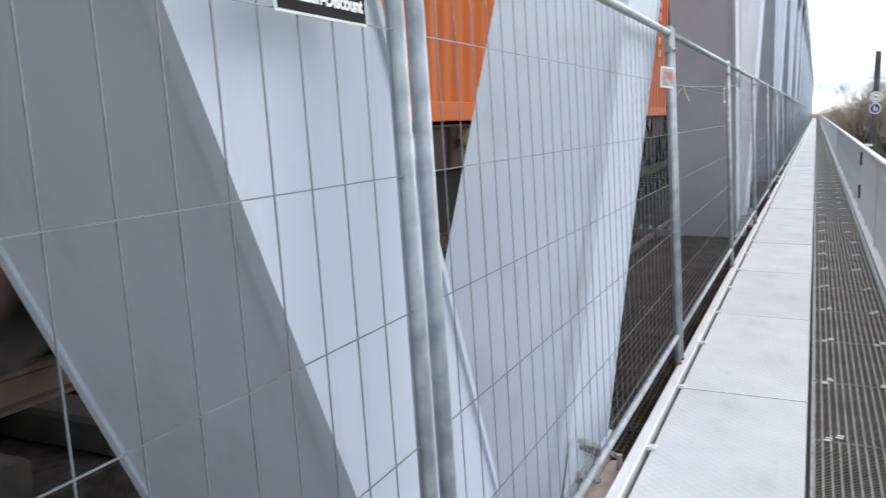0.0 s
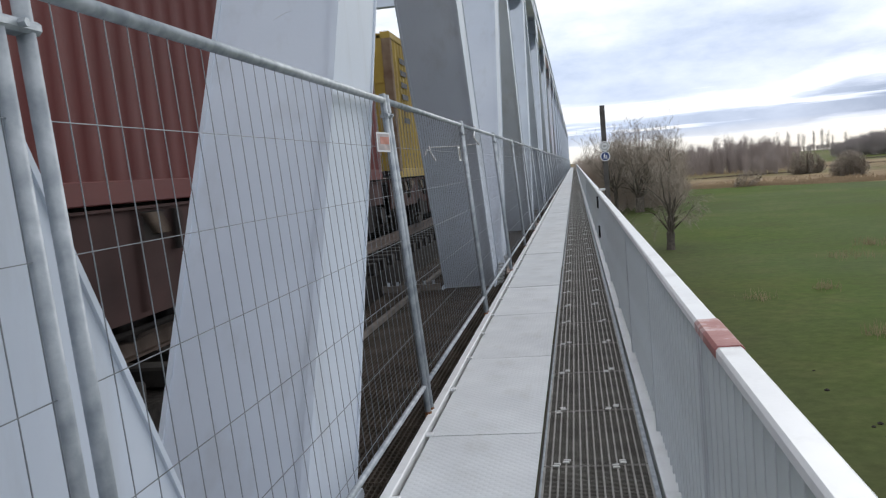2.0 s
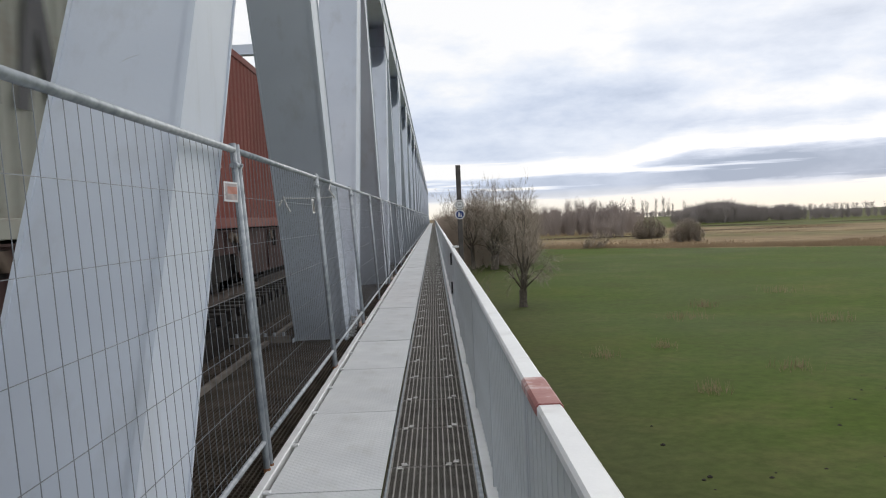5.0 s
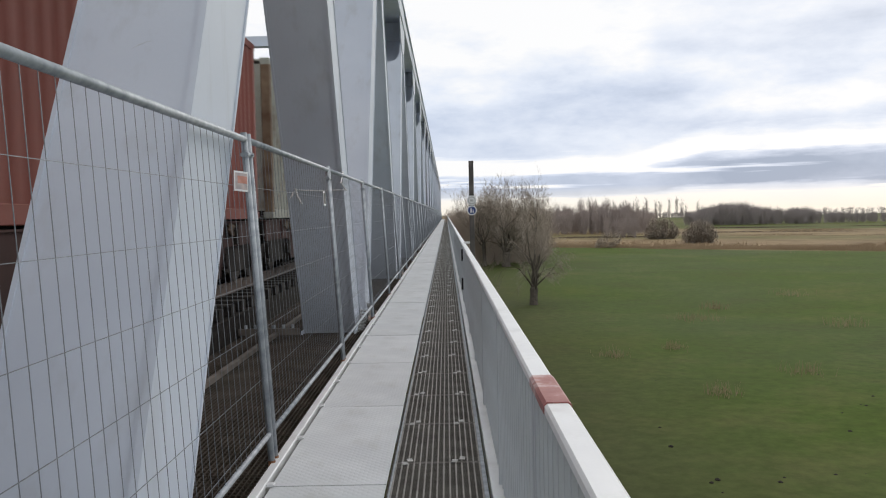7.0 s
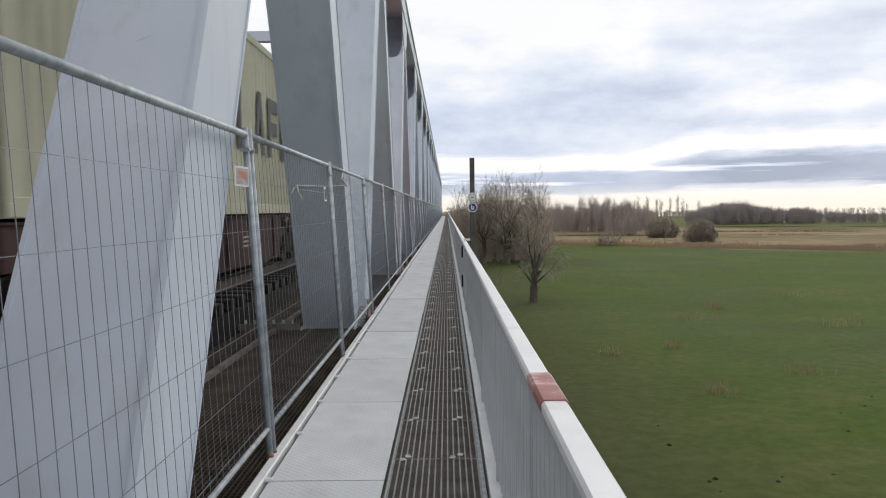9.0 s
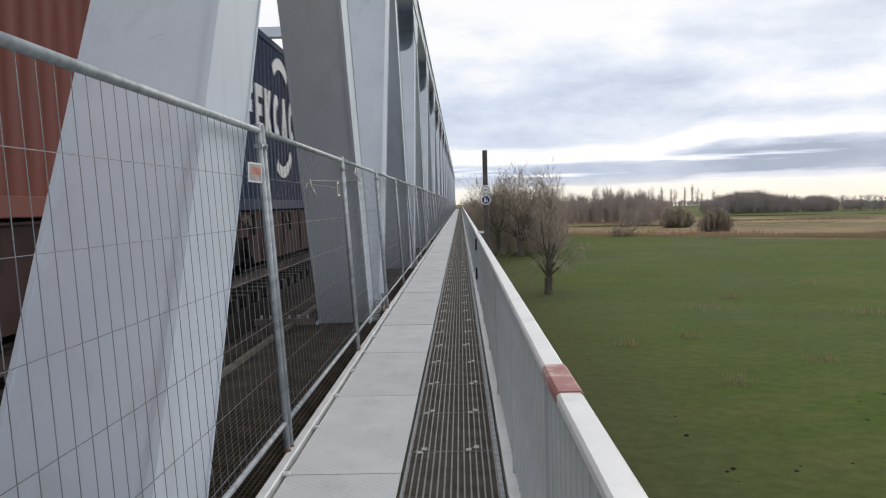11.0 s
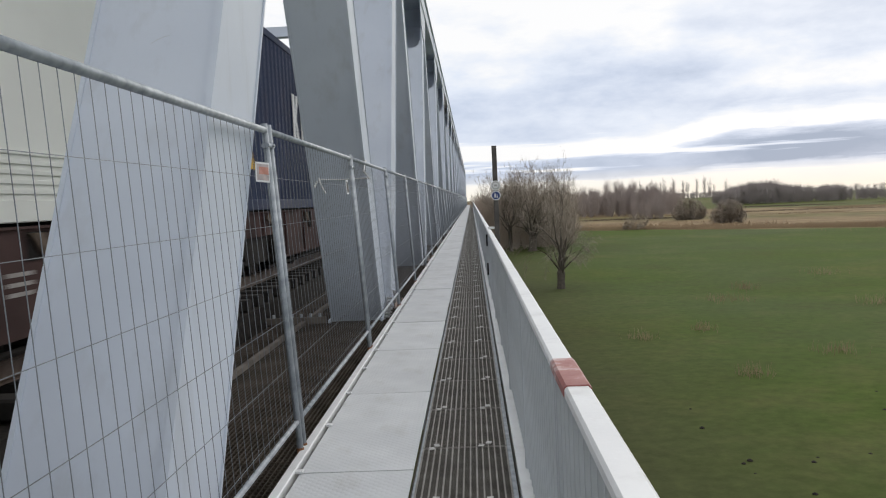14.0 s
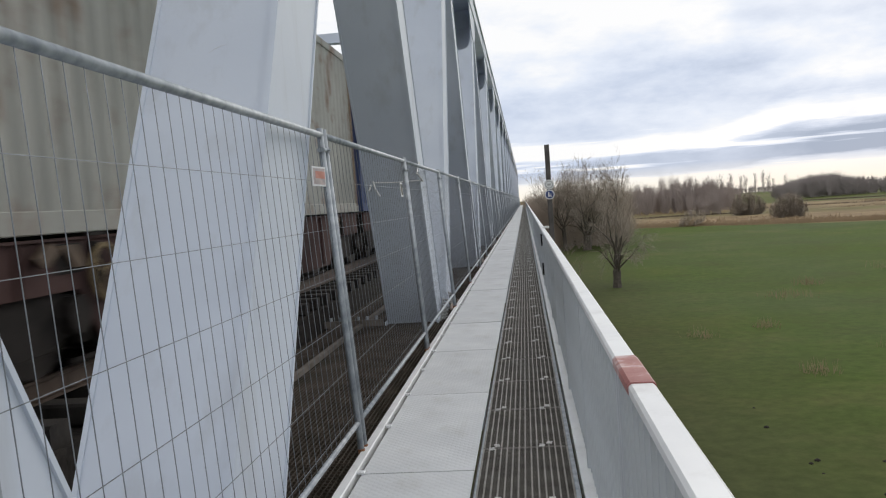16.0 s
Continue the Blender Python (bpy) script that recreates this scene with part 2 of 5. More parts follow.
def ground_material():
    m = bpy.data.materials.new("meadow")
    m.use_nodes = True
    nt = m.node_tree
    bs = nt.nodes["Principled BSDF"]
    bs.inputs["Roughness"].default_value = 1.0
    bs.inputs["Specular IOR Level"].default_value = 0.1
    co = nt.nodes.new("ShaderNodeTexCoord")
    sep = nt.nodes.new("ShaderNodeSeparateXYZ")
    link(nt, co.outputs["Object"], sep.inputs[0])
    wob = nt.nodes.new("ShaderNodeTexNoise")
    wob.inputs["Scale"].default_value = 0.02
    wob.inputs["Detail"].default_value = 6
    link(nt, co.outputs["Object"], wob.inputs["Vector"])
    ma = nt.nodes.new("ShaderNodeMath")
    ma.operation = "MULTIPLY_ADD"
    ma.inputs[1].default_value = 36
    link(nt, wob.outputs[0], ma.inputs[0])
    run = nt.nodes.new("ShaderNodeMath")
    run.operation = "MULTIPLY_ADD"
    run.inputs[1].default_value = 0.8
    link(nt, sep.outputs["X"], run.inputs[0])
    link(nt, sep.outputs["Y"], run.inputs[2])
    link(nt, run.outputs[0], ma.inputs[2])
    mr = nt.nodes.new("ShaderNodeMapRange")
    mr.inputs["From Min"].default_value, mr.inputs["From Max"].default_value = 30, 730
    link(nt, ma.outputs[0], mr.inputs["Value"])
    zones = nt.nodes.new("ShaderNodeValToRGB")
    e = zones.color_ramp.elements
    e[0].position, e[0].color = 0.0, (0, 0, 0, 1)
    e[1].position, e[1].color = 1.0, (0.15, 0.15, 0.15, 1)
    for p, v in ((0.253, 0.0), (0.262, 1.0), (0.33, 0.85), (0.37, 0.45), (0.42, 0.85), (0.50, 0.8), (0.53, 0.15), (0.75, 0.15), (0.85, 0.3)):
        k = e.new(p)
        k.color = (v, v, v, 1)
    link(nt, mr.outputs[0], zones.inputs[0])
    n1 = nt.nodes.new("ShaderNodeTexNoise")
    n1.inputs["Scale"].default_value = 0.11
    n1.inputs["Detail"].default_value = 10
    n1.inputs["Roughness"].default_value = 0.74
    link(nt, co.outputs["Object"], n1.inputs["Vector"])
    grass = nt.nodes.new("ShaderNodeValToRGB")
    g = grass.color_ramp.elements
    g[0].position, g[0].color = 0.30, (0.064, 0.072, 0.022, 1)
    g[1].position, g[1].color = 0.72, (0.098, 0.104, 0.036, 1)
    k = g.new(0.5)
    k.color = (0.062, 0.092, 0.020, 1)
    link(nt, n1.outputs[0], grass.inputs[0])
    n2 = nt.nodes.new("ShaderNodeTexNoise")
    n2.inputs["Scale"].default_value = 1.7
    n2.inputs["Detail"].default_value = 8
    n2.inputs["Roughness"].default_value = 0.7
    link(nt, co.outputs["Object"], n2.inputs["Vector"])
    fine = nt.nodes.new("ShaderNodeMapRange")
    fine.inputs["From Min"].default_value, fine.inputs["From Max"].default_value = 0.3, 0.7
    fine.inputs["To Min"].default_value, fine.inputs["To Max"].default_value = 0.78, 1.22
    link(nt, n2.outputs[0], fine.inputs["Value"])
    # worn, browner grass along the foot of the bridge
    worn = nt.nodes.new("ShaderNodeMapRange")
    worn.inputs["From Min"].default_value, worn.inputs["From Max"].default_value = 5.0, 13.0
    worn.inputs["To Min"].default_value, worn.inputs["To Max"].default_value = 0.6, 0.0
    link(nt, sep.outputs["X"], worn.inputs["Value"])
    tired = nt.nodes.new("ShaderNodeMix")
    tired.data_type = "RGBA"
    tired.inputs["B"].default_value = (0.070, 0.066, 0.034, 1)
    link(nt, worn.outputs[0], tired.inputs["Factor"])
    link(nt, grass.outputs[0], tired.inputs["A"])
    hs = nt.nodes.new("ShaderNodeHueSaturation")
    link(nt, fine.outputs[0], hs.inputs["Value"])
    link(nt, tired.outputs["Result"], hs.inputs["Color"])
    patch = nt.nodes.new("ShaderNodeTexNoise")
    patch.inputs["Scale"].default_value = 0.035
    patch.inputs["Detail"].default_value = 4
    link(nt, co.outputs["Object"], patch.inputs["Vector"])
    lush = nt.nodes.new("ShaderNodeMapRange")
    lush.inputs["From Min"].default_value, lush.inputs["From Max"].default_value = 0.35, 0.65
    lush.inputs["To Min"].default_value, lush.inputs["To Max"].default_value = 0.92, 1.16
    link(nt, patch.outputs[0], lush.inputs["Value"])
    link(nt, lush.outputs[0], hs.inputs["Saturation"])
    dry = nt.nodes.new("ShaderNodeValToRGB")
    d = dry.color_ramp.elements
    d[0].position, d[0].color = 0.32, (0.17, 0.115, 0.072, 1)
    d[1].position, d[1].color = 0.66, (0.34, 0.25, 0.145, 1)
    link(nt, n1.outputs[0], dry.inputs[0])
    mx = nt.nodes.new("ShaderNodeMix")
    mx.data_type = "RGBA"
    link(nt, zones.outputs[0], mx.inputs["Factor"])
    link(nt, hs.outputs[0], mx.inputs["A"])
    link(nt, dry.outputs[0], mx.inputs["B"])
    link(nt, mx.outputs["Result"], bs.inputs["Base Color"])
    b = nt.nodes.new("ShaderNodeBump")
    b.inputs["Strength"].default_value = 0.12
    b.inputs["Distance"].default_value = 0.06
    link(nt, n2.outputs[0], b.inputs["Height"])
    link(nt, b.outputs[0], bs.inputs["Normal"])
    return m


GROUND = ground_material()


# ---- mesh builder ----
class Shape:
    """Collects boxes, tubes and prisms into one mesh."""

    def __init__(self):
        self.v, self.f = [], []

    def quadbox(self, pts):
        """Eight corners: four below, four above, in the same order."""
        n = len(self.v)
        self.v += [tuple(p) for p in pts]
        for a in ((3, 2, 1, 0), (4, 5, 6, 7), (0, 1, 5, 4), (1, 2, 6, 5), (2, 3, 7, 6), (3, 0, 4, 7)):
            self.f.append(tuple(n + i for i in a))
        return self

    def box(self, x0, x1, y0, y1, z0, z1):
        return self.quadbox([(x0, y0, z0), (x1, y0, z0), (x1, y1, z0), (x0, y1, z0), (x0, y0, z1), (x1, y0, z1), (x1, y1, z1), (x0, y1, z1)])

    def rounded(self, x0, x1, y0, y1, z0, z1, c, axis="y"):
        """A bar along an axis with chamfered edges."""
        if axis == "y":
            a0, a1, b0, b1 = x0, x1, z0, z1
        elif axis == "x":
            a0, a1, b0, b1 = y0, y1, z0, z1
        else:
            a0, a1, b0, b1 = x0, x1, y0, y1
        ring = [(a0 + c, b0), (a1 - c, b0), (a1, b0 + c), (a1, b1 - c), (a1 - c, b1), (a0 + c, b1), (a0, b1 - c), (a0, b0 + c)]
        ends = {"y": (y0, y1), "x": (x0, x1), "z": (z0, z1)}[axis]
        n = len(self.v)
        for e in ends:
            for a, b in ring:
                self.v.append({"y": (a, e, b), "x": (e, a, b), "z": (a, b, e)}[axis])
        for i in range(8):
            j = (i + 1) % 8
            self.f.append((n + i, n + j, n + 8 + j, n + 8 + i))
        self.f.append(tuple(n + i for i in reversed(range(8))))
        self.f.append(tuple(n + 8 + i for i in range(8)))
        return self

    def tube(self, pts, radii, sides=8, caps=True):
        pts = [Vector(p) for p in pts]
        if not hasattr(radii, "__len__"):
            radii = [radii] * len(pts)
        n = len(self.v)
        ref = None
        for i, p in enumerate(pts):
            d = (pts[min(i + 1, len(pts) - 1)] - pts[max(i - 1, 0)]).normalized()
            if ref is None:
                ref = Vector((0, 0, 1)) if abs(d.z) < 0.9 else Vector((1, 0, 0))
            a = d.cross(ref).normalized()
            b = a.cross(d)
            ref = b
            for k in range(sides):
                w = 2 * math.pi * k / sides
                self.v.append(tuple(p + radii[i] * (math.cos(w) * a + math.sin(w) * b)))
        for i in range(len(pts) - 1):
            for k in range(sides):
                j = (k + 1) % sides
                self.f.append((n + i * sides + k, n + i * sides + j, n + (i + 1) * sides + j, n + (i + 1) * sides + k))
        if caps:
            self.f.append(tuple(n + k for k in reversed(range(sides))))
            m = n + (len(pts) - 1) * sides
            self.f.append(tuple(m + k for k in range(sides)))
        return self

    def prism(self, ring, lo, hi, axis="x"):
        """A flat outline, pulled along an axis."""
        n, k = len(self.v), len(ring)
        for e in (lo, hi):
            for a, b in ring:
                self.v.append({"x": (e, a, b), "y": (a, e, b), "z": (a, b, e)}[axis])
        for i in range(k):
            j = (i + 1) % k
            self.f.append((n + i, n + j, n + k + j, n + k + i))
        self.f.append(tuple(n + i for i in reversed(range(k))))
        self.f.append(tuple(n + k + i for i in range(k)))
        return self

    def mesh(self, name, material, smooth=False):
        me = bpy.data.meshes.new(name)
        me.from_pydata(self.v, [], self.f)
        bm = bmesh.new()
        bm.from_mesh(me)
        bmesh.ops.recalc_face_normals(bm, faces=bm.faces)
        bm.to_mesh(me)
        bm.free()
        me.materials.append(material)
        if smooth:
            me.polygons.foreach_set("use_smooth", [True] * len(me.polygons))
        return me


def part(name, shape, material, parent, label="", at=None, smooth=False):
    me = shape if isinstance(shape, bpy.types.Mesh) else shape.mesh(name, material, smooth)
    ob = new(name, me)
    ob.parent = parent
    if at is not None:
        ob.matrix_basis = at
    if label:
        ob["label"] = label
    return ob


def thing(name, label, category, group="", kind="", at=None):
    ob = new(name)
    ob.empty_display_size = 0.2
    if at is not None:
        ob.matrix_basis = at
    return tagged(ob, label, category, group, kind)


def solid(name, shape, material, label, category, group="", kind="", smooth=False):
    return tagged(new(name, shape.mesh(name, material, smooth)), label, category, group, kind)


# ---- ground ----
GZ = -6.0
Y0, Y1 = -60.0, 222.0


def build_ground():
    rng = random.Random(3)
    me = bpy.data.meshes.new("ground")
    xs = [-3000, -800, -200] + [-100 + 8 * i for i in range(60)] + [500, 900, 3000]
    ys = [-3000, -800, -300, -100] + [-40 + 8 * i for i in range(50)] + [420, 600, 690, 900, 1600, 4000]
    v, f = [], []
    for y in ys:
        for x in xs:
            near = abs(x) < 380 and -40 < y < 360
            z = GZ - (0 if y < 700 else 7 if y < 1000 else 14 if y < 2000 else 34) + (0.22 * noise.noise((x * 0.03, y * 0.03, 0)) + 0.10 * noise.noise((x * 0.11, y * 0.11, 4)) if near else 0)
            v.append((x, y, z))
    w = len(xs)
    for j in range(len(ys) - 1):
        for i in range(w - 1):
            f.append((j * w + i, j * w + i + 1, (j + 1) * w + i + 1, (j + 1) * w + i))
    me.from_pydata(v, [], f)
    me.materials.append(GROUND)
    me.polygons.foreach_set("use_smooth", [True] * len(me.polygons))
    tagged(new("ground", me), "flat green winter meadow with dry brown patches", "meadow", kind="structure")
    # dead weeds standing in the grass
    s = Shape()
    for cx, cy, cr in ((17.5, 56, 1.6), (12, 33, 0.7), (17, 37, 0.9), (21, 62, 1.0), (9.5, 42, 0.8), (13, 44, 0.7), (26, 52, 1.2), (30, 70, 1.5)):
        for _ in range(60):
            x, y = cx + rng.gauss(0, cr * 0.5), cy + rng.gauss(0, cr * 0.5)
            h = rng.uniform(0.25, 0.6)
            s.tube([(x, y, GZ), (x + rng.uniform(-.15, .15), y + rng.uniform(-.15, .15), GZ + h)], [0.012, 0.004], 3, False)
    solid("dead_weeds", s, REED, "brown dead weeds standing in the meadow", "weeds", kind="stuff")
    # molehills
    s = Shape()
    for _ in range(260):
        x, y = rng.uniform(8, 24), rng.uniform(15, 42)
        if noise.noise((x * 0.25, y * 0.16, 9)) < 0.0:
            continue
        r = rng.uniform(0.04, 0.12)
        s.tube([(x, y, GZ - 0.05), (x, y, GZ + r * 0.6), (x, y, GZ + r * 0.9)], [r, r * 0.7, r * 0.2], 6)
    solid("molehills", s, BALLAST, "small dark molehills in the grass", "molehills", kind="stuff")
    # reed belt
    s = Shape()
    for _ in range(9000):
        x = rng.uniform(10, 110)
        y = 191 - 0.8 * x + abs(rng.gauss(0, 10)) + 4 * noise.noise((x * 0.06, 0, 0))
        h = rng.uniform(0.4, 1.2) * (0.7 + 0.6 * noise.noise((x * 0.06, y * 0.06, 2)))
        m = len(s.v)
        r = rng.uniform(0.06, 0.2)
        s.v += [(x - r, y, GZ - 0.2), (x + r, y, GZ - 0.2), (x + rng.uniform(-.3, .3), y, GZ + max(0.2, h))]
        s.f.append((m, m + 1, m + 2))
    solid("reed_belt", s, REED, "belt of dry tan reeds across the meadow", "reeds", kind="stuff")
    s = Shape()
    for _ in range(26000):
        x = rng.uniform(10, 130)
        y = rng.choice((215, 238, 300, 330, 355)) + rng.gauss(0, 12) - 0.8 * x
        if y < 0.8 * x:
            continue
        if noise.noise((x * 0.02, y * 0.05, 7)) < 0.05:
            continue
        h = rng.uniform(0.05, 0.25)
        m = len(s.v)
        r = rng.uniform(0.05, 0.2)
        s.v += [(x - r, y, GZ - 0.2), (x + r, y, GZ - 0.2), (x + rng.uniform(-.3, .3), y, GZ + h)]
        s.f.append((m, m + 1, m + 2))
    solid("far_reeds", s, paint("brown_sedge", (0.20, 0.145, 0.09), (0.27, 0.20, 0.125), 0.03, 1, 0, 0), "brown sedge rows in the far marsh", "reeds", kind="stuff")


build_ground()


def build_ditches():
    """Dark sedge along two ditches and one pale strip of water in the marsh."""
    rng = random.Random(19)
    dark = paint("wet_sedge", (0.11, 0.085, 0.065), (0.16, 0.125, 0.095), 0.05, 1, 0, 0)
    s = Shape()
    for x0, x1, ya, yb in ((92, 134, 318, 296), (142, 196, 300, 280), (28, 60, 236, 226), (70, 118, 258, 240)):
        for _ in range(700):
            u = rng.random()
            x = x0 + u * (x1 - x0)
            y = ya + u * (yb - ya) + rng.gauss(0, 2.2)
            h, r, m = rng.uniform(0.1, 0.42) * (1.1 - abs(2 * u - 1) ** 3), rng.uniform(0.1, 0.35), len(s.v)
            s.v += [(x - r, y, GZ - 0.2), (x + r, y, GZ - 0.2), (x + rng.uniform(-.3, .3), y, GZ + max(0.15, h))]
            s.f.append((m, m + 1, m + 2))
    solid("ditch_sedge", s, dark, "dark wet sedge along the ditches of the marsh", "sedge", kind="stuff")


build_ditches()

# ---- bridge truss ----
XO, XI = -0.20, -0.92          # outer and inner faces of the near truss
TC = -3.25                     # middle of the track
BC = -5.25                     # middle of the bridge
SL, PER, NB = 1.95, 9.8, 2.69  # slope, panel length, y of a lower node
ZB, ZT = -1.42, 8.1            # chord axes
HALF = PER / 2


def diagonal_parts(kind):
    """One diagonal about its lower end at (0, 0, ZB); kind +1 leans forward, -1 backward."""
    wide = 0.86 if kind > 0 else 0.71      # width along the bridge
    lean = 0.555 if kind > 0 else 1 / SL   # run along the bridge for each metre of rise
    foot = -0.13 if kind > 0 else 0.0
    h = wide / 2
    t = 0.025
    top, bot = ZT - 0.35, ZB + 0.3

    def yc(z):
        return foot + kind * (z - ZB) * lean

    webs, plates, lips = [], [], []
    to = 0.045                             # the outer web is the thicker one
    for x, q in ((XO - to, to), (XI, t)):
        a = Shape()
        webs.append(a)
        a.quadbox([(x, yc(bot) - h, bot), (x + q, yc(bot) - h, bot), (x + q, yc(bot) + h, bot), (x, yc(bot) + h, bot),
                   (x, yc(top) - h, top), (x + q, yc(top) - h, top), (x + q, yc(top) + h, top), (x, yc(top) + h, top)])
    # cover plates between the webs, set in a little; the one that faces up ends short of the chord in a round cut
    for side in (-1, 1):
        a = Shape()
        plates.append(a)
        upper = side * kind < 0
        e = top - (1.45 if upper else 0.0)
        off = side * (h - 0.012)
        u = side * 0.03
        x0, x1 = XI + t, XO - to
        m = (x0 + x1) / 2
        if not upper:
            a.quadbox([(x0, yc(bot) + off - u, bot), (x1, yc(bot) + off - u, bot), (x1, yc(bot) + off, bot), (x0, yc(bot) + off, bot),
                       (x0, yc(e) + off - u, e), (x1, yc(e) + off - u, e), (x1, yc(e) + off, e), (x0, yc(e) + off, e)])
        else:
            k = 10
            for i in range(k):
                xa, xb = x0 + (x1 - x0) * i / k, x0 + (x1 - x0) * (i + 1) / k

                def cut(x):
                    q = (x - m) / ((x1 - x0) / 2)
                    return e - 0.30 * math.sqrt(max(0, 1 - q * q)) + 0.30
                za, zb = cut(xa), cut(xb)
                a.quadbox([(xa, yc(bot) + off - u, bot), (xb, yc(bot) + off - u, bot), (xb, yc(bot) + off, bot), (xa, yc(bot) + off, bot),
                           (xa, yc(za) + off - u, za), (xb, yc(zb) + off - u, zb), (xb, yc(zb) + off, zb), (xa, yc(za) + off, za)])
    # thin flange lips along the outer edges
    for side in (-1, 1):
        off = side * h
        a = Shape()
        lips.append(a)
        a.quadbox([(XO - t, yc(bot) + off - 0.012, bot), (XO + 0.012, yc(bot) + off - 0.012, bot), (XO + 0.012, yc(bot) + off + 0.012, bot), (XO - t, yc(bot) + off + 0.012, bot),
                   (XO - t, yc(top) + off - 0.012, top), (XO + 0.012, yc(top) + off - 0.012, top), (XO + 0.012, yc(top) + off + 0.012, top), (XO - t, yc(top) + off + 0.012, top)])
    return [("diagonal", webs[0].mesh("web_plate", STEEL)), ("web_plate", webs[1].mesh("web_plate", STEEL))] + [("cover_plate", a.mesh("cover_plate", STEEL)) for a in plates] + [("flange_lip", a.mesh("flange_lip", STEEL)) for a in lips]


def gusset_mesh(up):
    """A plate at a node, with chamfered corners."""
    s = Shape()
    if up:
        ring = [(-1.5, ZT - 0.2), (-1.15, ZT - 1.0), (-0.45, ZT - 1.35), (0.45, ZT - 1.35), (1.15, ZT - 1.0), (1.5, ZT - 0.2), (1.5, ZT + 0.3), (-1.5, ZT + 0.3)]
    else:
        ring = [(-1.6, ZB), (1.6, ZB), (1.6, ZB + 0.5), (1.15, -0.06), (-1.15, -0.06), (-1.6, ZB + 0.5)]
    for x in (XO + 0.001, XI - 0.021):
        s.prism(ring, x, x + 0.02)
    return s.mesh("gusset", STEEL)


def hex_bolts():
    """Rows of bolts across the foot of each diagonal, with threads standing out."""
    s = Shape()
    for m in (-1, 1):
        for row in range(3):
            for i in range(8):
                y = m * (0.45 + i * 0.072 - row * 0.065)
                z = 0.13 - i * 0.036 - row * 0.125
                s.tube([(XO + 0.02, y, z), (XO + 0.045, y, z)], 0.028, 6)
                s.tube([(XO + 0.045, y, z), (XO + 0.10, y, z)], 0.015, 6)
    return s.mesh("bolts", BOLTZINC)


def splice_plate():
    s = Shape()
    for m in (-1, 1):
        s.prism([(m * 0.30, 0.20), (m * 1.02, -0.16), (m * 0.80, -0.58), (m * 0.10, -0.22)], XO + 0.0215, XO + 0.030)
    return s.mesh("splice_plate", STEEL)


def build_truss(mirror, label):
    tr = thing("bridge_truss", label, "bridge truss", "trusses", "structure")
    flip = Matrix.Translation((2 * BC, 0, 0)) @ Matrix.Diagonal((-1, 1, 1, 1)) if mirror else Matrix.Identity(4)
    up, down = diagonal_parts(1), diagonal_parts(-1)
    gl, gu, hb, sp = gusset_mesh(False), gusset_mesh(True), hex_bolts(), splice_plate()
    n0, n1 = math.ceil((Y0 - NB) / PER), math.floor((Y1 - NB) / PER)
    for n in range(n0, n1 + 1):
        y = NB + n * PER
        mv = flip @ Matrix.Translation((0, y, 0))
        for pieces in (up, down):
            d = part("diagonal", pieces[0][1], STEEL, tr, at=mv)
            for name, me in pieces[1:]:
                part(name, me, STEEL, d)
        part("gusset_plate", gl, STEEL, tr, at=mv)
        part("gusset_plate", gu, STEEL, tr, at=flip @ Matrix.Translation((0, y + HALF, 0)))
        if not mirror and n < 8:
            part("bolt_group", hb, BOLTZINC, tr, at=mv)
            part("splice_plate", sp, STEEL, tr, at=mv)
    a, b = NB + n0 * PER - HALF, NB + n1 * PER + HALF
    s = Shape()
    s.box(XI, XO, a, b, ZT - 0.38, ZT + 0.33)
    s.box(XI - 0.06, XO + 0.06, a, b, ZT + 0.334, ZT + 0.37)
    s.box(XO + 0.002, XO + 0.05, a, b, ZT - 0.40, ZT - 0.36)
    part("top_chord", s, STEEL, tr, at=flip)
    s = Shape()
    s.box(XI + 0.03, XO - 0.03, a, b, ZB - 0.45, ZB + 0.35)
    s.box(XI - 0.03, XO + 0.03, a, b, ZB - 0.49, ZB - 0.453)
    part("bottom_chord", s, STEEL, tr, at=flip)
    return tr


build_truss(False, "pale blue-grey painted steel box truss beside the walkway")
build_truss(True, "pale blue-grey painted steel truss beyond the track")


def build_bracing():
    xa, xb = XI, 2 * BC - XI
    n0, n1 = math.ceil((Y0 - NB) / PER), math.floor((Y1 - NB) / PER)
    for n in range(n0, n1 + 1):
        y = NB + n * PER
        b = thing("portal_brace", "pale grey steel brace between the top chords", "bridge brace", "top braces", "structure", pose(0, y, 0))
        part("cross_beam", Shape().box(xb, xa, -0.14, 0.14, ZT - 0.04, ZT + 0.33).box(xb, xa, -0.2, 0.2, ZT - 0.06, ZT - 0.042), STEEL, b)


build_bracing()


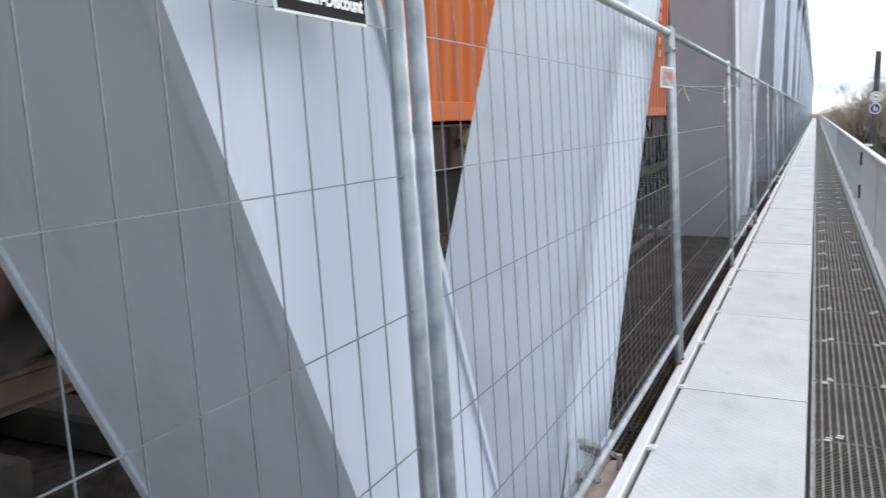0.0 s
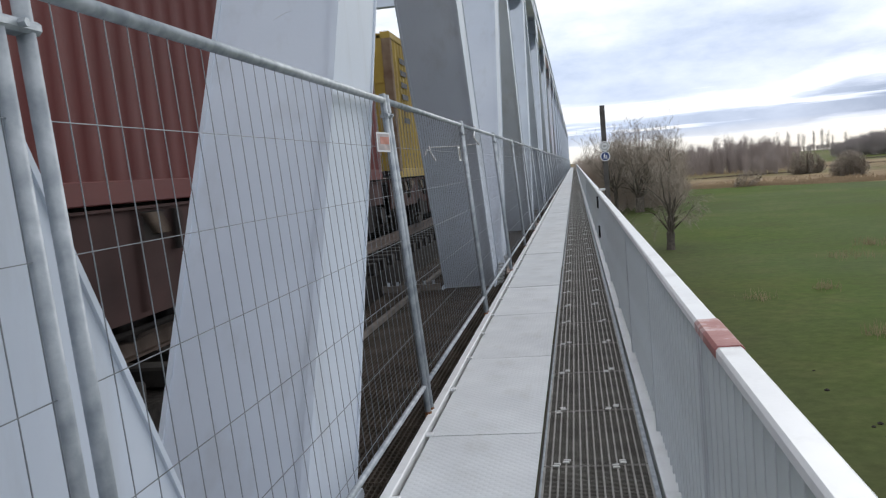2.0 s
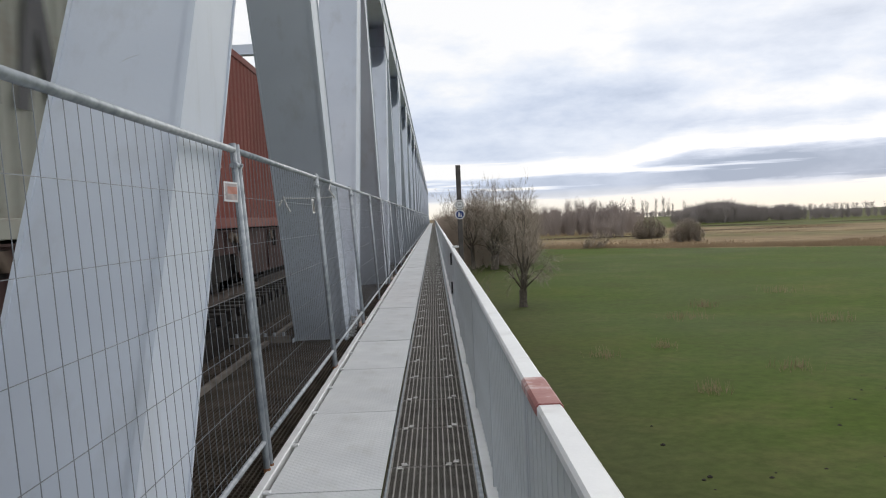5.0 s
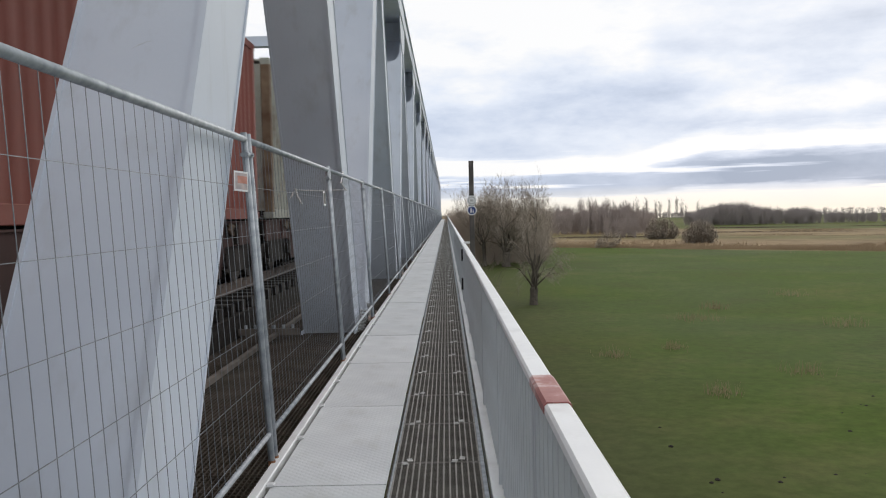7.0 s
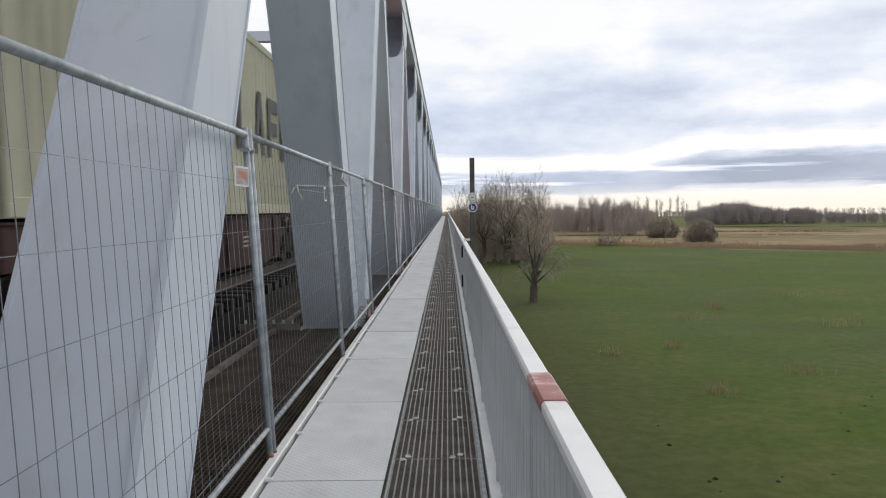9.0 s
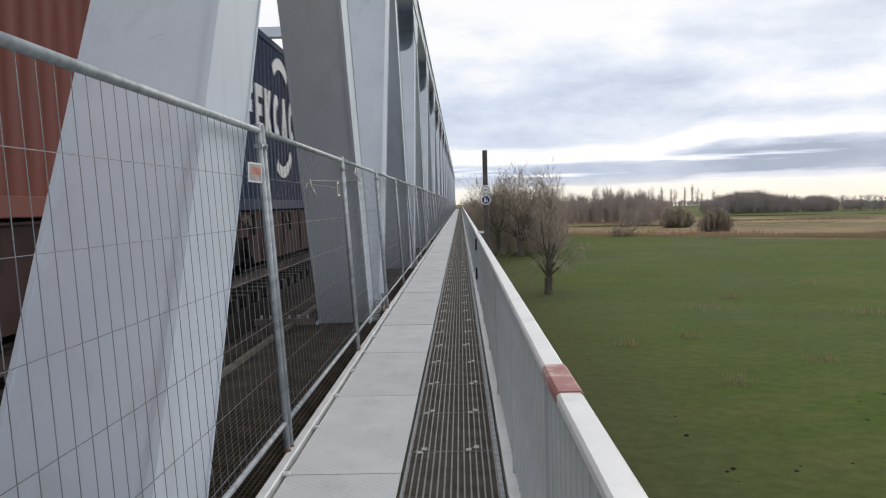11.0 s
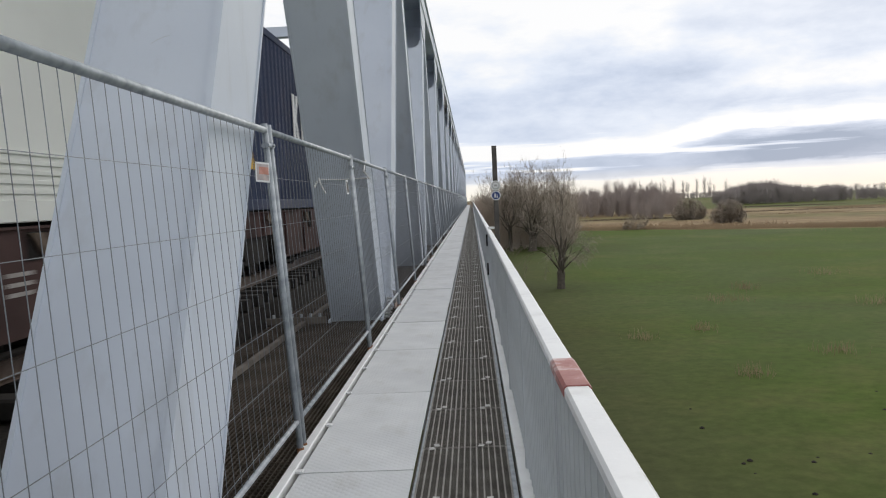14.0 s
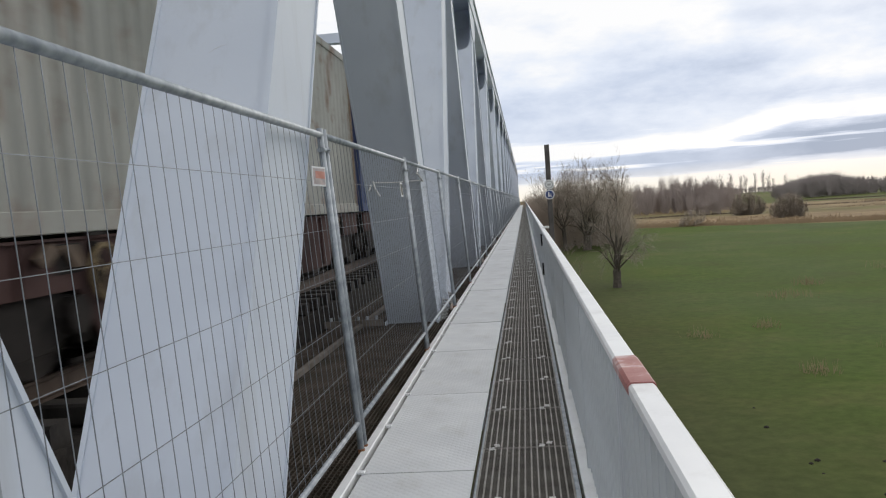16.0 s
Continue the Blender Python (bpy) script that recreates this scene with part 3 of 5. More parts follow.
def build_deck():
    n0, n1 = math.ceil((Y0 - NB) / PER), math.floor((Y1 - NB) / PER)
    for n in range(n0, n1 + 1):
        for k in (0, 1):
            y = NB + n * PER + k * HALF
            d = thing("floor_beam", "grey steel floor beam under the track and walkway", "bridge beam", "floor beams", "structure", pose(0, y, 0))
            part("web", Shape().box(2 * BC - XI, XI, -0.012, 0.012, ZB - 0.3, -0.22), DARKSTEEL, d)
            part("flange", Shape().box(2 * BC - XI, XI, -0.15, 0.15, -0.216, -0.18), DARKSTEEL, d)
            s = Shape()
            s.prism([(XO + 0.03, -0.95), (XO + 0.03, -0.16), (1.40, -0.16), (1.40, -0.28)], -0.012, 0.012, "y")
            part("walkway_bracket", s, STEEL, d)
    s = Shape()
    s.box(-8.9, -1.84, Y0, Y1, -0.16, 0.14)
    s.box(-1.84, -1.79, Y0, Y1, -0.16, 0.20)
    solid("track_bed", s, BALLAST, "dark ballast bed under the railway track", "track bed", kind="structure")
    for k in (-1, 1):
        x = TC + k * 0.755
        s = Shape()
        s.box(x - 0.07, x + 0.07, -400, 480, 0.31, 0.33)
        s.box(x - 0.010, x + 0.010, -400, 480, 0.33, 0.445)
        s.rounded(x - 0.035, x + 0.035, -400, 480, 0.445, 0.485, 0.01)
        solid("rail", s, RAILTOP, "rusty brown railway rail with a worn head", "rail", "rails", "structure")
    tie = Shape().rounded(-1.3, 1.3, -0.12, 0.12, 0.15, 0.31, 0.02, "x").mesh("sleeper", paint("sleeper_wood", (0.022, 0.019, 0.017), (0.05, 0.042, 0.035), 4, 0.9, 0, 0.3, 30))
    track = thing("sleepers", "dark timber sleepers under the rails", "sleepers", "", "structure")
    for i in range(200):
        y = -20 + 0.62 * i
        part("sleeper", tie, None, track, at=pose(TC, y, 0))
    # embankments where the bridge ends
    for a, b in ((-420, Y0), (Y1, 520)):
        s = Shape()
        s.prism([(-20, GZ - 0.3), (-11.2, -0.2), (-11.0, 0.14), (1.5, 0.14), (1.7, -0.2), (9, GZ - 0.3)], a, b, "y")
        solid("embankment", s, GROUND, "grassy railway embankment at the end of the bridge", "embankment", kind="structure")


build_deck()


# ---- walkway ----
PL0, PLS = 4.47, 1.97     # plate joints
GR0, GRS = 4.89, 0.968    # grating joints


def build_walkway():
    wk = thing("walkway", "long walkway of pale steel plates beside the truss", "walkway", "", "structure")
    pl = Shape()
    pl.rounded(0.075, 0.738, 0.006, PLS - 0.006, -0.012, 0.0, 0.003)
    me = pl.mesh("plate", PLATE)
    n0, n1 = math.ceil((Y0 - PL0) / PLS), math.floor((Y1 - PL0) / PLS) - 1
    rng = random.Random(8)
    for n in range(n0, n1 + 1):
        part("plate", me, PLATE, wk, at=pose(rng.uniform(-.002, .002), PL0 + n * PLS, rng.uniform(-.002, 0.002), 0, rng.uniform(-.15, .15), 0))
    s = Shape()
    s.rounded(-0.005, 0.052, Y0, Y1, -0.10, 0.022, 0.006)
    part("kerb_angle", s, RAILWHITE, wk, "white painted steel edge angle")
    lug = Shape().rounded(0.045, 0.098, -0.022, 0.022, 0.004, 0.018, 0.004).mesh("lug", RAILWHITE)
    for i in range(120):
        part("lug", lug, RAILWHITE, wk, at=pose(0, PL0 - 4 * PLS / 2 + i * PLS / 2 + (0.02 if i % 2 else 0), 0))
    s = Shape()
    s.box(0.060, 0.071, Y0, Y1, -0.12, -0.03)
    s.box(0.739, 0.752, Y0, Y1, -0.12, -0.035)
    s.box(0.08, 0.73, Y0, Y1, -0.028, -0.016)
    s.box(1.352, 1.366, Y0, Y1, -0.20, -0.02)
    # Dark strips added below the gaps hide the meadow and keep them dark.
    s.box(0.7525, 0.790, Y0, Y1, -0.16, -0.13)
    s.box(1.275, 1.3515, Y0, Y1, -0.24, -0.21)
    part("stringer_and_dark_strips", s, DARKSTEEL, wk)
    s = Shape()
    s.rounded(0.756, 0.768, Y0, Y1, -0.05, 0.001, 0.003)
    s.rounded(1.292, 1.318, Y0, Y1, -0.06, 0.001, 0.003)
    part("edge_bar", s, GALV, wk)
    s = Shape()
    s.rounded(1.334, 1.44, Y0, Y1, -0.012, 0.004, 0.003)
    s.rounded(1.340, 1.350, Y0, Y1, -0.12, -0.013, 0.003)
    part("toe_board", s, RAILWHITE, wk, "pale painted toe board")
    # gratings
    a, b = 0.772, 1.288
    bars = Shape()
    k = 14
    for i in range(k + 1):
        x = a + (b - a) * i / k
        wide = 0.0045 if 0 < i < k else 0.006
        bars.box(x - wide, x + wide, 0.006, GRS - 0.006, -0.035, 0.0)
    for y in (0.006, GRS - 0.010):
        bars.box(a, b, y, y + 0.004, -0.034, -0.001)
    bars = bars.mesh("bearing_bars", GRATE)
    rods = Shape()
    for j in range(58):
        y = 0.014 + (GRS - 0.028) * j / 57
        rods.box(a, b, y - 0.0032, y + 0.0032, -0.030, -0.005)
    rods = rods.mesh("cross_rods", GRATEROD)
    clip = Shape()
    for m, q in ((-0.020, -0.030), (0.020, 0.030)):
        clip.rounded(m - 0.017, m + 0.017, q - 0.024, q - 0.008, 0.001, 0.009, 0.003, "x")
        clip.rounded(m - 0.017, m + 0.017, q + 0.008, q + 0.024, 0.001, 0.009, 0.003, "x")
        clip.box(m - 0.010, m + 0.010, q - 0.008, q + 0.008, 0.0005, 0.004)
    clip = clip.mesh("clip", CLIPZINC)
    n0, n1 = math.ceil((-8 - GR0) / GRS), math.floor((Y1 - GR0) / GRS) - 1
    for n in range(n0, n1 + 1):
        y = GR0 + n * GRS
        g = part("grating_panel", bars, GRATE, wk, at=pose(0, y, rng.uniform(-.003, 0)))
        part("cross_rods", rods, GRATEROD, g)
        if n < 40:
            for x in (0.845 + rng.uniform(-.015, .015), 1.165 + rng.uniform(-.03, .03)):
                part("clip", clip, CLIPZINC, g, "bright saddle clip", pose(x, rng.choice((0.0, 0.0, 0.03)), 0, 0, 0, rng.uniform(-12, 12)))
    # service grating between walkway and track
    sg = thing("service_grating", "dark open steel grating beside the track", "grating", "", "structure")
    q = Shape()
    for i in range(49):
        x = -1.74 + i * 0.035
        q.box(x - 0.0028, x + 0.0028, 0.01, 0.99, -0.135, -0.10)
    q2 = Shape()
    for j in range(18):
        y = 0.03 + j * 0.0553
        q2.box(-1.75, -0.05, y - 0.003, y + 0.003, -0.125, -0.104)
    q, q2 = q.mesh("bearing_bars", SERVICE), q2.mesh("cross_rods", SERVICE)
    for n in range(-6, 90):
        g = part("grating_panel", q, GRATEROD, sg, at=pose(0, n * 1.0, 0))
        part("cross_rods", q2, GRATEROD, g)
    s = Shape()
    s.box(-1.30, -1.24, -6, 90, -0.10, -0.05)
    part("edge_angle", s, OLDANGLE, sg)
    # Dark sheet added under the open grating, standing for the shade below.
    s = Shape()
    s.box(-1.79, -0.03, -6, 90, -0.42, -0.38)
    part("shade_sheet", s, BOGIE, sg)
    for n in range(0, 8):
        y = NB + PER * n
        cb = thing("cable_shelf", "grey bolted steel angle beside a truss node", "bracket", "node brackets", "structure", pose(0, y, 0))
        s = Shape()
        s.box(-2.0, XI - 0.03, -1.25, -1.20, -0.09, 0.0)
        part("angle", s, OLDANGLE, cb)
        for i in range(8):
            x = -1.95 + i * 0.13
            part("bolt", Shape().tube([(x, -1.225, 0.0), (x, -1.225, 0.05)], 0.022, 6), GALV, cb)


build_walkway()


def build_small_steel():
    for n in range(0, 6):
        y = NB + PER * n
        b = Shape()
        b.rounded(-0.13, -0.02, 0.15, 0.80, -0.10, -0.075, 0.004)
        b.rounded(-0.13, -0.115, 0.15, 0.80, -0.074, -0.03, 0.004)
        b.tube([(-0.05, 0.70, -0.075), (-0.05, 0.70, 0.0)], 0.014, 6)
        ob = solid("steel_channel", b, paint("primer_rust", (0.38, 0.29, 0.25), (0.52, 0.44, 0.39), 9, 0.8, 0, 0.2, 60, (0.25, 0.14, 0.06), 0.7), "short rust-stained steel channel beside the kerb", "channel", "channels")
        ob.matrix_basis = pose(0, y, 0)
    mark = Shape()
    mark.tube([(-0.535, 4.198, 2.446), (-0.50, 4.212, 2.470), (-0.46, 4.219, 2.486), (-0.435, 4.221, 2.490)], [0.0006, 0.002, 0.0015, 0.0006], 5)
    solid("scuff_mark", mark, RAILGREY, "dark scuff on the face of a diagonal", "scuff")


build_small_steel()


# ---- railing ----
def build_railing():
    x0, x1, zt = 1.373, 1.447, 1.012
    sec = 4.0
    first = 2.42 - 2 * sec
    bal = Shape().rounded(1.386, 1.434, -0.005, 0.005, 0.05, 0.972, 0.002, "z").mesh("baluster", RAILGREY)
    post = Shape()
    post.rounded(1.380, 1.440, -0.012, 0.012, -0.35, 0.972, 0.004, "z")
    post = post.mesh("post", RAILGREY)
    total = math.floor((Y1 - first) / sec)
    for n in range(total):
        y = first + n * sec
        r = thing("railing_section", "white-topped steel railing with flat grey balusters", "railing", "railing sections", "structure", pose(0, y, 0))
        s = Shape()
        s.rounded(x0, x1, 0.004, sec - 0.004, zt - 0.038, zt, 0.008)
        part("handrail", s, RAILWHITE, r, "white painted box handrail")
        part("bottom_rail", Shape().rounded(1.402, 1.446, 0.0, sec, 0.035, 0.062, 0.003), RAILGREY, r)
        for k in (0.03, sec / 2, sec - 0.03):
            part("post", post, RAILGREY, r, at=pose(0, k, 0))
        count = 36
        if n < 9:
            for i in range(1, count):
                part("baluster", bal, RAILGREY, r, at=pose(0, i * sec / count, 0))
        else:
            s = Shape()
            for i in range(1, count):
                y = i * sec / count
                s.box(1.386, 1.434, y - 0.005, y + 0.005, 0.05, 0.972)
            tagged(part("balusters", s, RAILGREY, r), kind="stuff")
    mark = Shape()
    mark.rounded(x0 - 0.003, x1 + 0.003, 2.03, 2.42, zt - 0.037, zt + 0.004, 0.009)
    solid("red_mark", mark, REDMARK, "faded red paint band on the white handrail", "paint mark")
    cl = thing("railing_clamp", "dark clamps with a white cap at a railing joint", "clamp", at=pose(0, 14.2, 0))
    part("clamp", Shape().rounded(1.36, 1.40, -0.05, 0.05, 0.72, 0.92, 0.008, "z"), BLACK, cl)
    part("clamp", Shape().rounded(1.36, 1.40, -0.05, 0.05, 0.22, 0.42, 0.008, "z"), BLACK, cl)
    part("cap", Shape().rounded(1.40, 1.52, -0.03, 0.03, 1.013, 1.05, 0.008), WHITE, cl)


build_railing()


# ---- mobile fence ----
FP = 3.58
LEAN_FENCE = -3.2


def build_fence():
    w, h = 3.48, 2.035
    tubes = {}
    s = Shape()
    s.tube([(0, 0, -0.0), (0, 0, h + 0.03)], 0.0205, 10)
    tubes["upright"] = s.mesh("upright", GALV, True)
    tubes["top"] = Shape().tube([(0, 0, h - 0.01), (0, w, h - 0.01)], 0.0205, 10).mesh("top_tube", GALV, True)
    tubes["bottom"] = Shape().tube([(0, 0, 0.20), (0, w, 0.20)], 0.016, 10).mesh("bottom_tube", GALV, True)
    tubes["pin"] = Shape().tube([(0, 0, -0.02), (0, 0, 0.035)], 0.023, 8).mesh("foot_pin", RUST)
    s = Shape()
    r = 0.0012
    for i in range(1, 32):
        y = i * 0.1115 - 0.006
        s.box(-r, r, y - r, y + r, 0.20, h - 0.01)
    for z in (0.275, 0.56, 0.85, 1.145, 1.435, 1.732):
        s.box(0.003 - r, 0.003 + r, 0, w, z - r, z + r)
    wires = s.mesh("wire_mesh", WIRE)
    s = Shape()
    s.rounded(-0.024, 0.024, -0.124, 0.024, 1.915, 1.945, 0.008)
    s.tube([(0.024, -0.05, 1.93), (0.042, -0.05, 1.93)], 0.010, 6)
    coup = s.mesh("coupler", GALV)
    n = -2
    rng = random.Random(5)
    while 1.39 + n * FP < Y1 - 4:
        y = 1.39 + n * FP
        p = thing("construction_fence", "galvanised mobile wire-mesh fence leaning towards the truss", "fence", "mobile fences", at=pose(0, y, 0, 0, LEAN_FENCE + (rng.uniform(-.5, .5) if n > 2 else 0), 0))
        part("upright", tubes["upright"], GALV, p)
        part("upright", tubes["upright"], GALV, p, at=pose(0, w, 0))
        part("top_tube", tubes["top"], GALV, p)
        part("bottom_tube", tubes["bottom"], GALV, p)
        part("wire_mesh", wires, WIRE, p)
        part("foot_pin", tubes["pin"], RUST, p, "rusty foot pin")
        part("foot_pin", tubes["pin"], RUST, p, "rusty foot pin", pose(0, w, 0))
        part("coupler", coup, BOLTZINC, p)
        n += 1


build_fence()


def lettering(body, size, material, parent, at, name="lettering", width=None, bold=0.0):
    cu = bpy.data.curves.new(name, "FONT")
    cu.body = body
    cu.size = size
    cu.extrude = 0.0006
    cu.offset = size * bold
    cu.align_x, cu.align_y = "CENTER", "CENTER"
    tmp = bpy.data.objects.new(name, cu)
    scene.collection.objects.link(tmp)
    bpy.context.view_layer.update()
    me = bpy.data.meshes.new_from_object(tmp.evaluated_get(bpy.context.evaluated_depsgraph_get()))
    bpy.data.objects.remove(tmp)
    me.materials.clear()
    me.materials.append(material)
    if width:
        xs = [v.co.x for v in me.vertices]
        k = width / (max(xs) - min(xs))
        for v in me.vertices:
            v.co.x *= k
    return part(name, me, material, parent, at=at)


def build_fence_signs():
    # black advertising plate; faces the walkway
    face = Matrix(((0, 0, 1, 0), (1, 0, 0, 0), (0, 1, 0, 0), (0, 0, 0, 1)))
    b = thing("fence_sign", "black fence supplier plate with white rim, red and white print", "sign", at=pose(-0.098, 1.0, 1.785, 0, LEAN_FENCE, 0) @ pose(0.008, 0, 0))
    part("plate", Shape().rounded(-0.003, 0.0, -0.150, 0.150, -0.062, 0.062, 0.001), WHITE, b, "white rim")
    part("field", Shape().box(0.0005, 0.002, -0.144, 0.144, -0.056, 0.056), BLACK, b)
    s = Shape()
    wid = (0.028, 0.020, 0.018, 0.018, 0.010, 0.020, 0.018, 0.022, 0.022, 0.008, 0.022, 0.020)
    y = -0.128
    for i, q in enumerate(wid):
        s.box(0.0025, 0.0038, y, y + q, 0.0, 0.040 if i in (0, 4, 7, 8, 10) else 0.034)
        y += q + 0.0025
    part("red_print", s, ORANGE, b)
    o = Shape()
    y = -0.128
    for i, q in enumerate(wid):
        o.box(0.0021, 0.0024, y - 0.0035, y + q + 0.0035, -0.0035, (0.040 if i in (0, 4, 7, 8, 10) else 0.034) + 0.0035)
        y += q + 0.0025
    part("print_outline", o, WHITE, b, "white outline round the red print")
    lettering("Bauzaun-Discount", 0.036, WHITE, b, Matrix.Translation((0.003, 0, -0.027)) @ face, "white_print", 0.262, 0.03)
    for y in (-0.14, 0.14):
        part("screw", Shape().tube([(0.002, y, 0.05), (0.005, y, 0.05)], 0.004, 6), GALV, b)
    c = thing("fence_tag", "small white-rimmed tag with a faded orange print", "sign", at=pose(-0.060, 4.55, 1.752, 0, LEAN_FENCE, -30) @ pose(0, 0, 0, -4, 0, 0))
    part("plate", Shape().rounded(-0.003, 0.0, -0.055, 0.055, -0.058, 0.058, 0.001), WHITE, c)
    part("rim", Shape().box(0.0004, 0.001, -0.047, 0.049, -0.047, 0.047), PALELABEL, c, "worn pink-grey field")
    part("print", Shape().box(0.0014, 0.0024, -0.030, 0.046, -0.012, 0.030), SALMON, c)
    part("print_bar", Shape().box(0.0014, 0.0024, -0.034, 0.046, -0.042, -0.018), PALELABEL, c)
    d = thing("fence_tag", "small dark tag in a white frame", "sign", at=pose(-0.096, 8.02, 1.715, 0, LEAN_FENCE, 0) @ pose(0.012, 0, 0))
    part("plate", Shape().rounded(-0.003, 0.0, -0.07, 0.07, -0.07, 0.07, 0.001), WHITE, d)
    part("field", Shape().box(0.0005, 0.0015, -0.05, 0.05, -0.055, 0.055), POLE, d)
    # cord round the next diagonal, tied to the fence top
    e = thing("tie_cord", "pale cord that ties the fence to a diagonal", "cord")
    yb = NB + PER - (1.87 - ZB) / SL - 0.37
    part("cord", Shape().tube([(-0.80, yb, 1.88), (-0.5, yb, 1.865), (-0.16, yb, 1.87)], 0.008, 5), WHITE, e)
    part("loop", Shape().tube([(-0.80, yb - 0.01, 1.90), (-0.77, yb - 0.02, 1.80), (-0.72, yb - 0.02, 1.70)], 0.012, 5), WHITE, e, "hanging cord end")
    part("loop", Shape().tube([(-0.82, yb - 0.01, 1.86), (-0.86, yb - 0.02, 1.78)], 0.012, 5), WHITE, e, "hanging cord end")
    part("strap", Shape().tube([(-0.10, 9.72, 2.06), (-0.11, 9.55, 1.93), (-0.15, yb, 1.86)], 0.012, 5), WHITE, e, "tight white strap")


build_fence_signs()


# ---- post with path signs ----
def build_post():
    p = thing("sign_post", "dark weathered post with two round path signs", "sign post", at=pose(1.60, 15.6, 0))
    s = Shape()
    s.rounded(-0.045, 0.045, -0.045, 0.045, GZ - 0.3, 2.52, 0.008, "z")
    part("post", s, POLE, p)
    disc = [(0.092 * math.cos(2 * math.pi * i / 24), 0.092 * math.sin(2 * math.pi * i / 24)) for i in range(24)]
    ring = [(0.80 * a, 0.80 * b) for a, b in disc]
    core = [(0.62 * a, 0.62 * b) for a, b in disc]
    for z, rim, inner, name in ((1.775, WHITE, BOLTZINC, "round white sign with a faded grey ring"), (1.588, WHITE, SIGNBLUE, "round blue footpath sign")):
        d = part("sign_disc", Shape().prism(disc, -0.060, -0.055, "y"), rim, p, name, pose(0, 0, z))
        part("sign_face", Shape().prism(ring, -0.063, -0.0605, "y"), inner, d)
        s = Shape()
        if inner is BOLTZINC:
            part("sign_core", Shape().prism(core, -0.0655, -0.0632, "y"), WHITE, d)
            s.box(-0.030, 0.030, -0.068, -0.0657, -0.018, 0.018)
            part("pictogram", s, BOLTZINC, d)
        else:
            s.prism([(-0.032, -0.045), (-0.020, -0.045), (-0.014, -0.01), (-0.008, -0.045), (0.002, -0.045), (-0.004, 0.03), (-0.026, 0.03)], -0.066, -0.0635, "y")
            s.tube([(-0.015, -0.066, 0.042), (-0.015, -0.0635, 0.042)], 0.011, 8)
            s.prism([(0.012, -0.045), (0.034, -0.045), (0.030, 0.0), (0.016, 0.0)], -0.066, -0.0635, "y")
            s.tube([(0.023, -0.066, 0.011), (0.023, -0.0635, 0.011)], 0.009, 8)
            part("pictogram", s, WHITE, d)


build_post()


# ---- trees ----
def grow(rng, trunk_shape, twig_shape, p, d, length, r, level, levels, spread, sides, droop=0.0, forks=(3, 5), thin=0.0, fine=0.006):
    steps = 4 if level < 2 else 3
    pts, radii = [p], [r]
    q = p.copy()
    for i in range(steps):
        d = (d + Vector((rng.gauss(0, 0.13), rng.gauss(0, 0.13), rng.gauss(0, 0.08) - droop * level))).normalized()
        q = q + d * length / steps
        pts.append(q.copy())
        radii.append(r * (1 - 0.55 * (i + 1) / steps) if level < levels else r * (1 - 0.85 * (i + 1) / steps))
    if level > 1:
        radii = [max(q, thin) for q in radii]
    (trunk_shape if level < 3 else twig_shape).tube(pts, radii, sides if level < 2 else 3, False)
    if level >= levels:
        # a spray of the finest twigs
        for _ in range(7):
            i = rng.randint(1, steps)
            v = (d + Vector((rng.gauss(0, 0.5), rng.gauss(0, 0.5), rng.gauss(0.1, 0.4)))).normalized() * length * rng.uniform(0.5, 1.1)
            side = Vector((v.y, -v.x, 0.01)).normalized() * fine
            n = len(twig_shape.v)
            twig_shape.v += [tuple(pts[i] - side), tuple(pts[i] + side), tuple(pts[i] + v)]
            twig_shape.f.append((n, n + 1, n + 2))
        return
    kids = rng.randint(*forks)
    for k in range(kids):
        i = rng.randint(1 if level else 2, steps)
        base = pts[i]
        a = rng.uniform(0, 2 * math.pi)
        side = Vector((math.cos(a), math.sin(a), rng.uniform(-0.1, 0.5)))
        nd = (d * (1 - spread) + side * spread).normalized()
        grow(rng, trunk_shape, twig_shape, base, nd, length * rng.uniform(0.55, 0.85), radii[i] * rng.uniform(0.5, 0.75), level + 1, levels, spread, max(4, sides - 2), droop, forks, thin, fine)


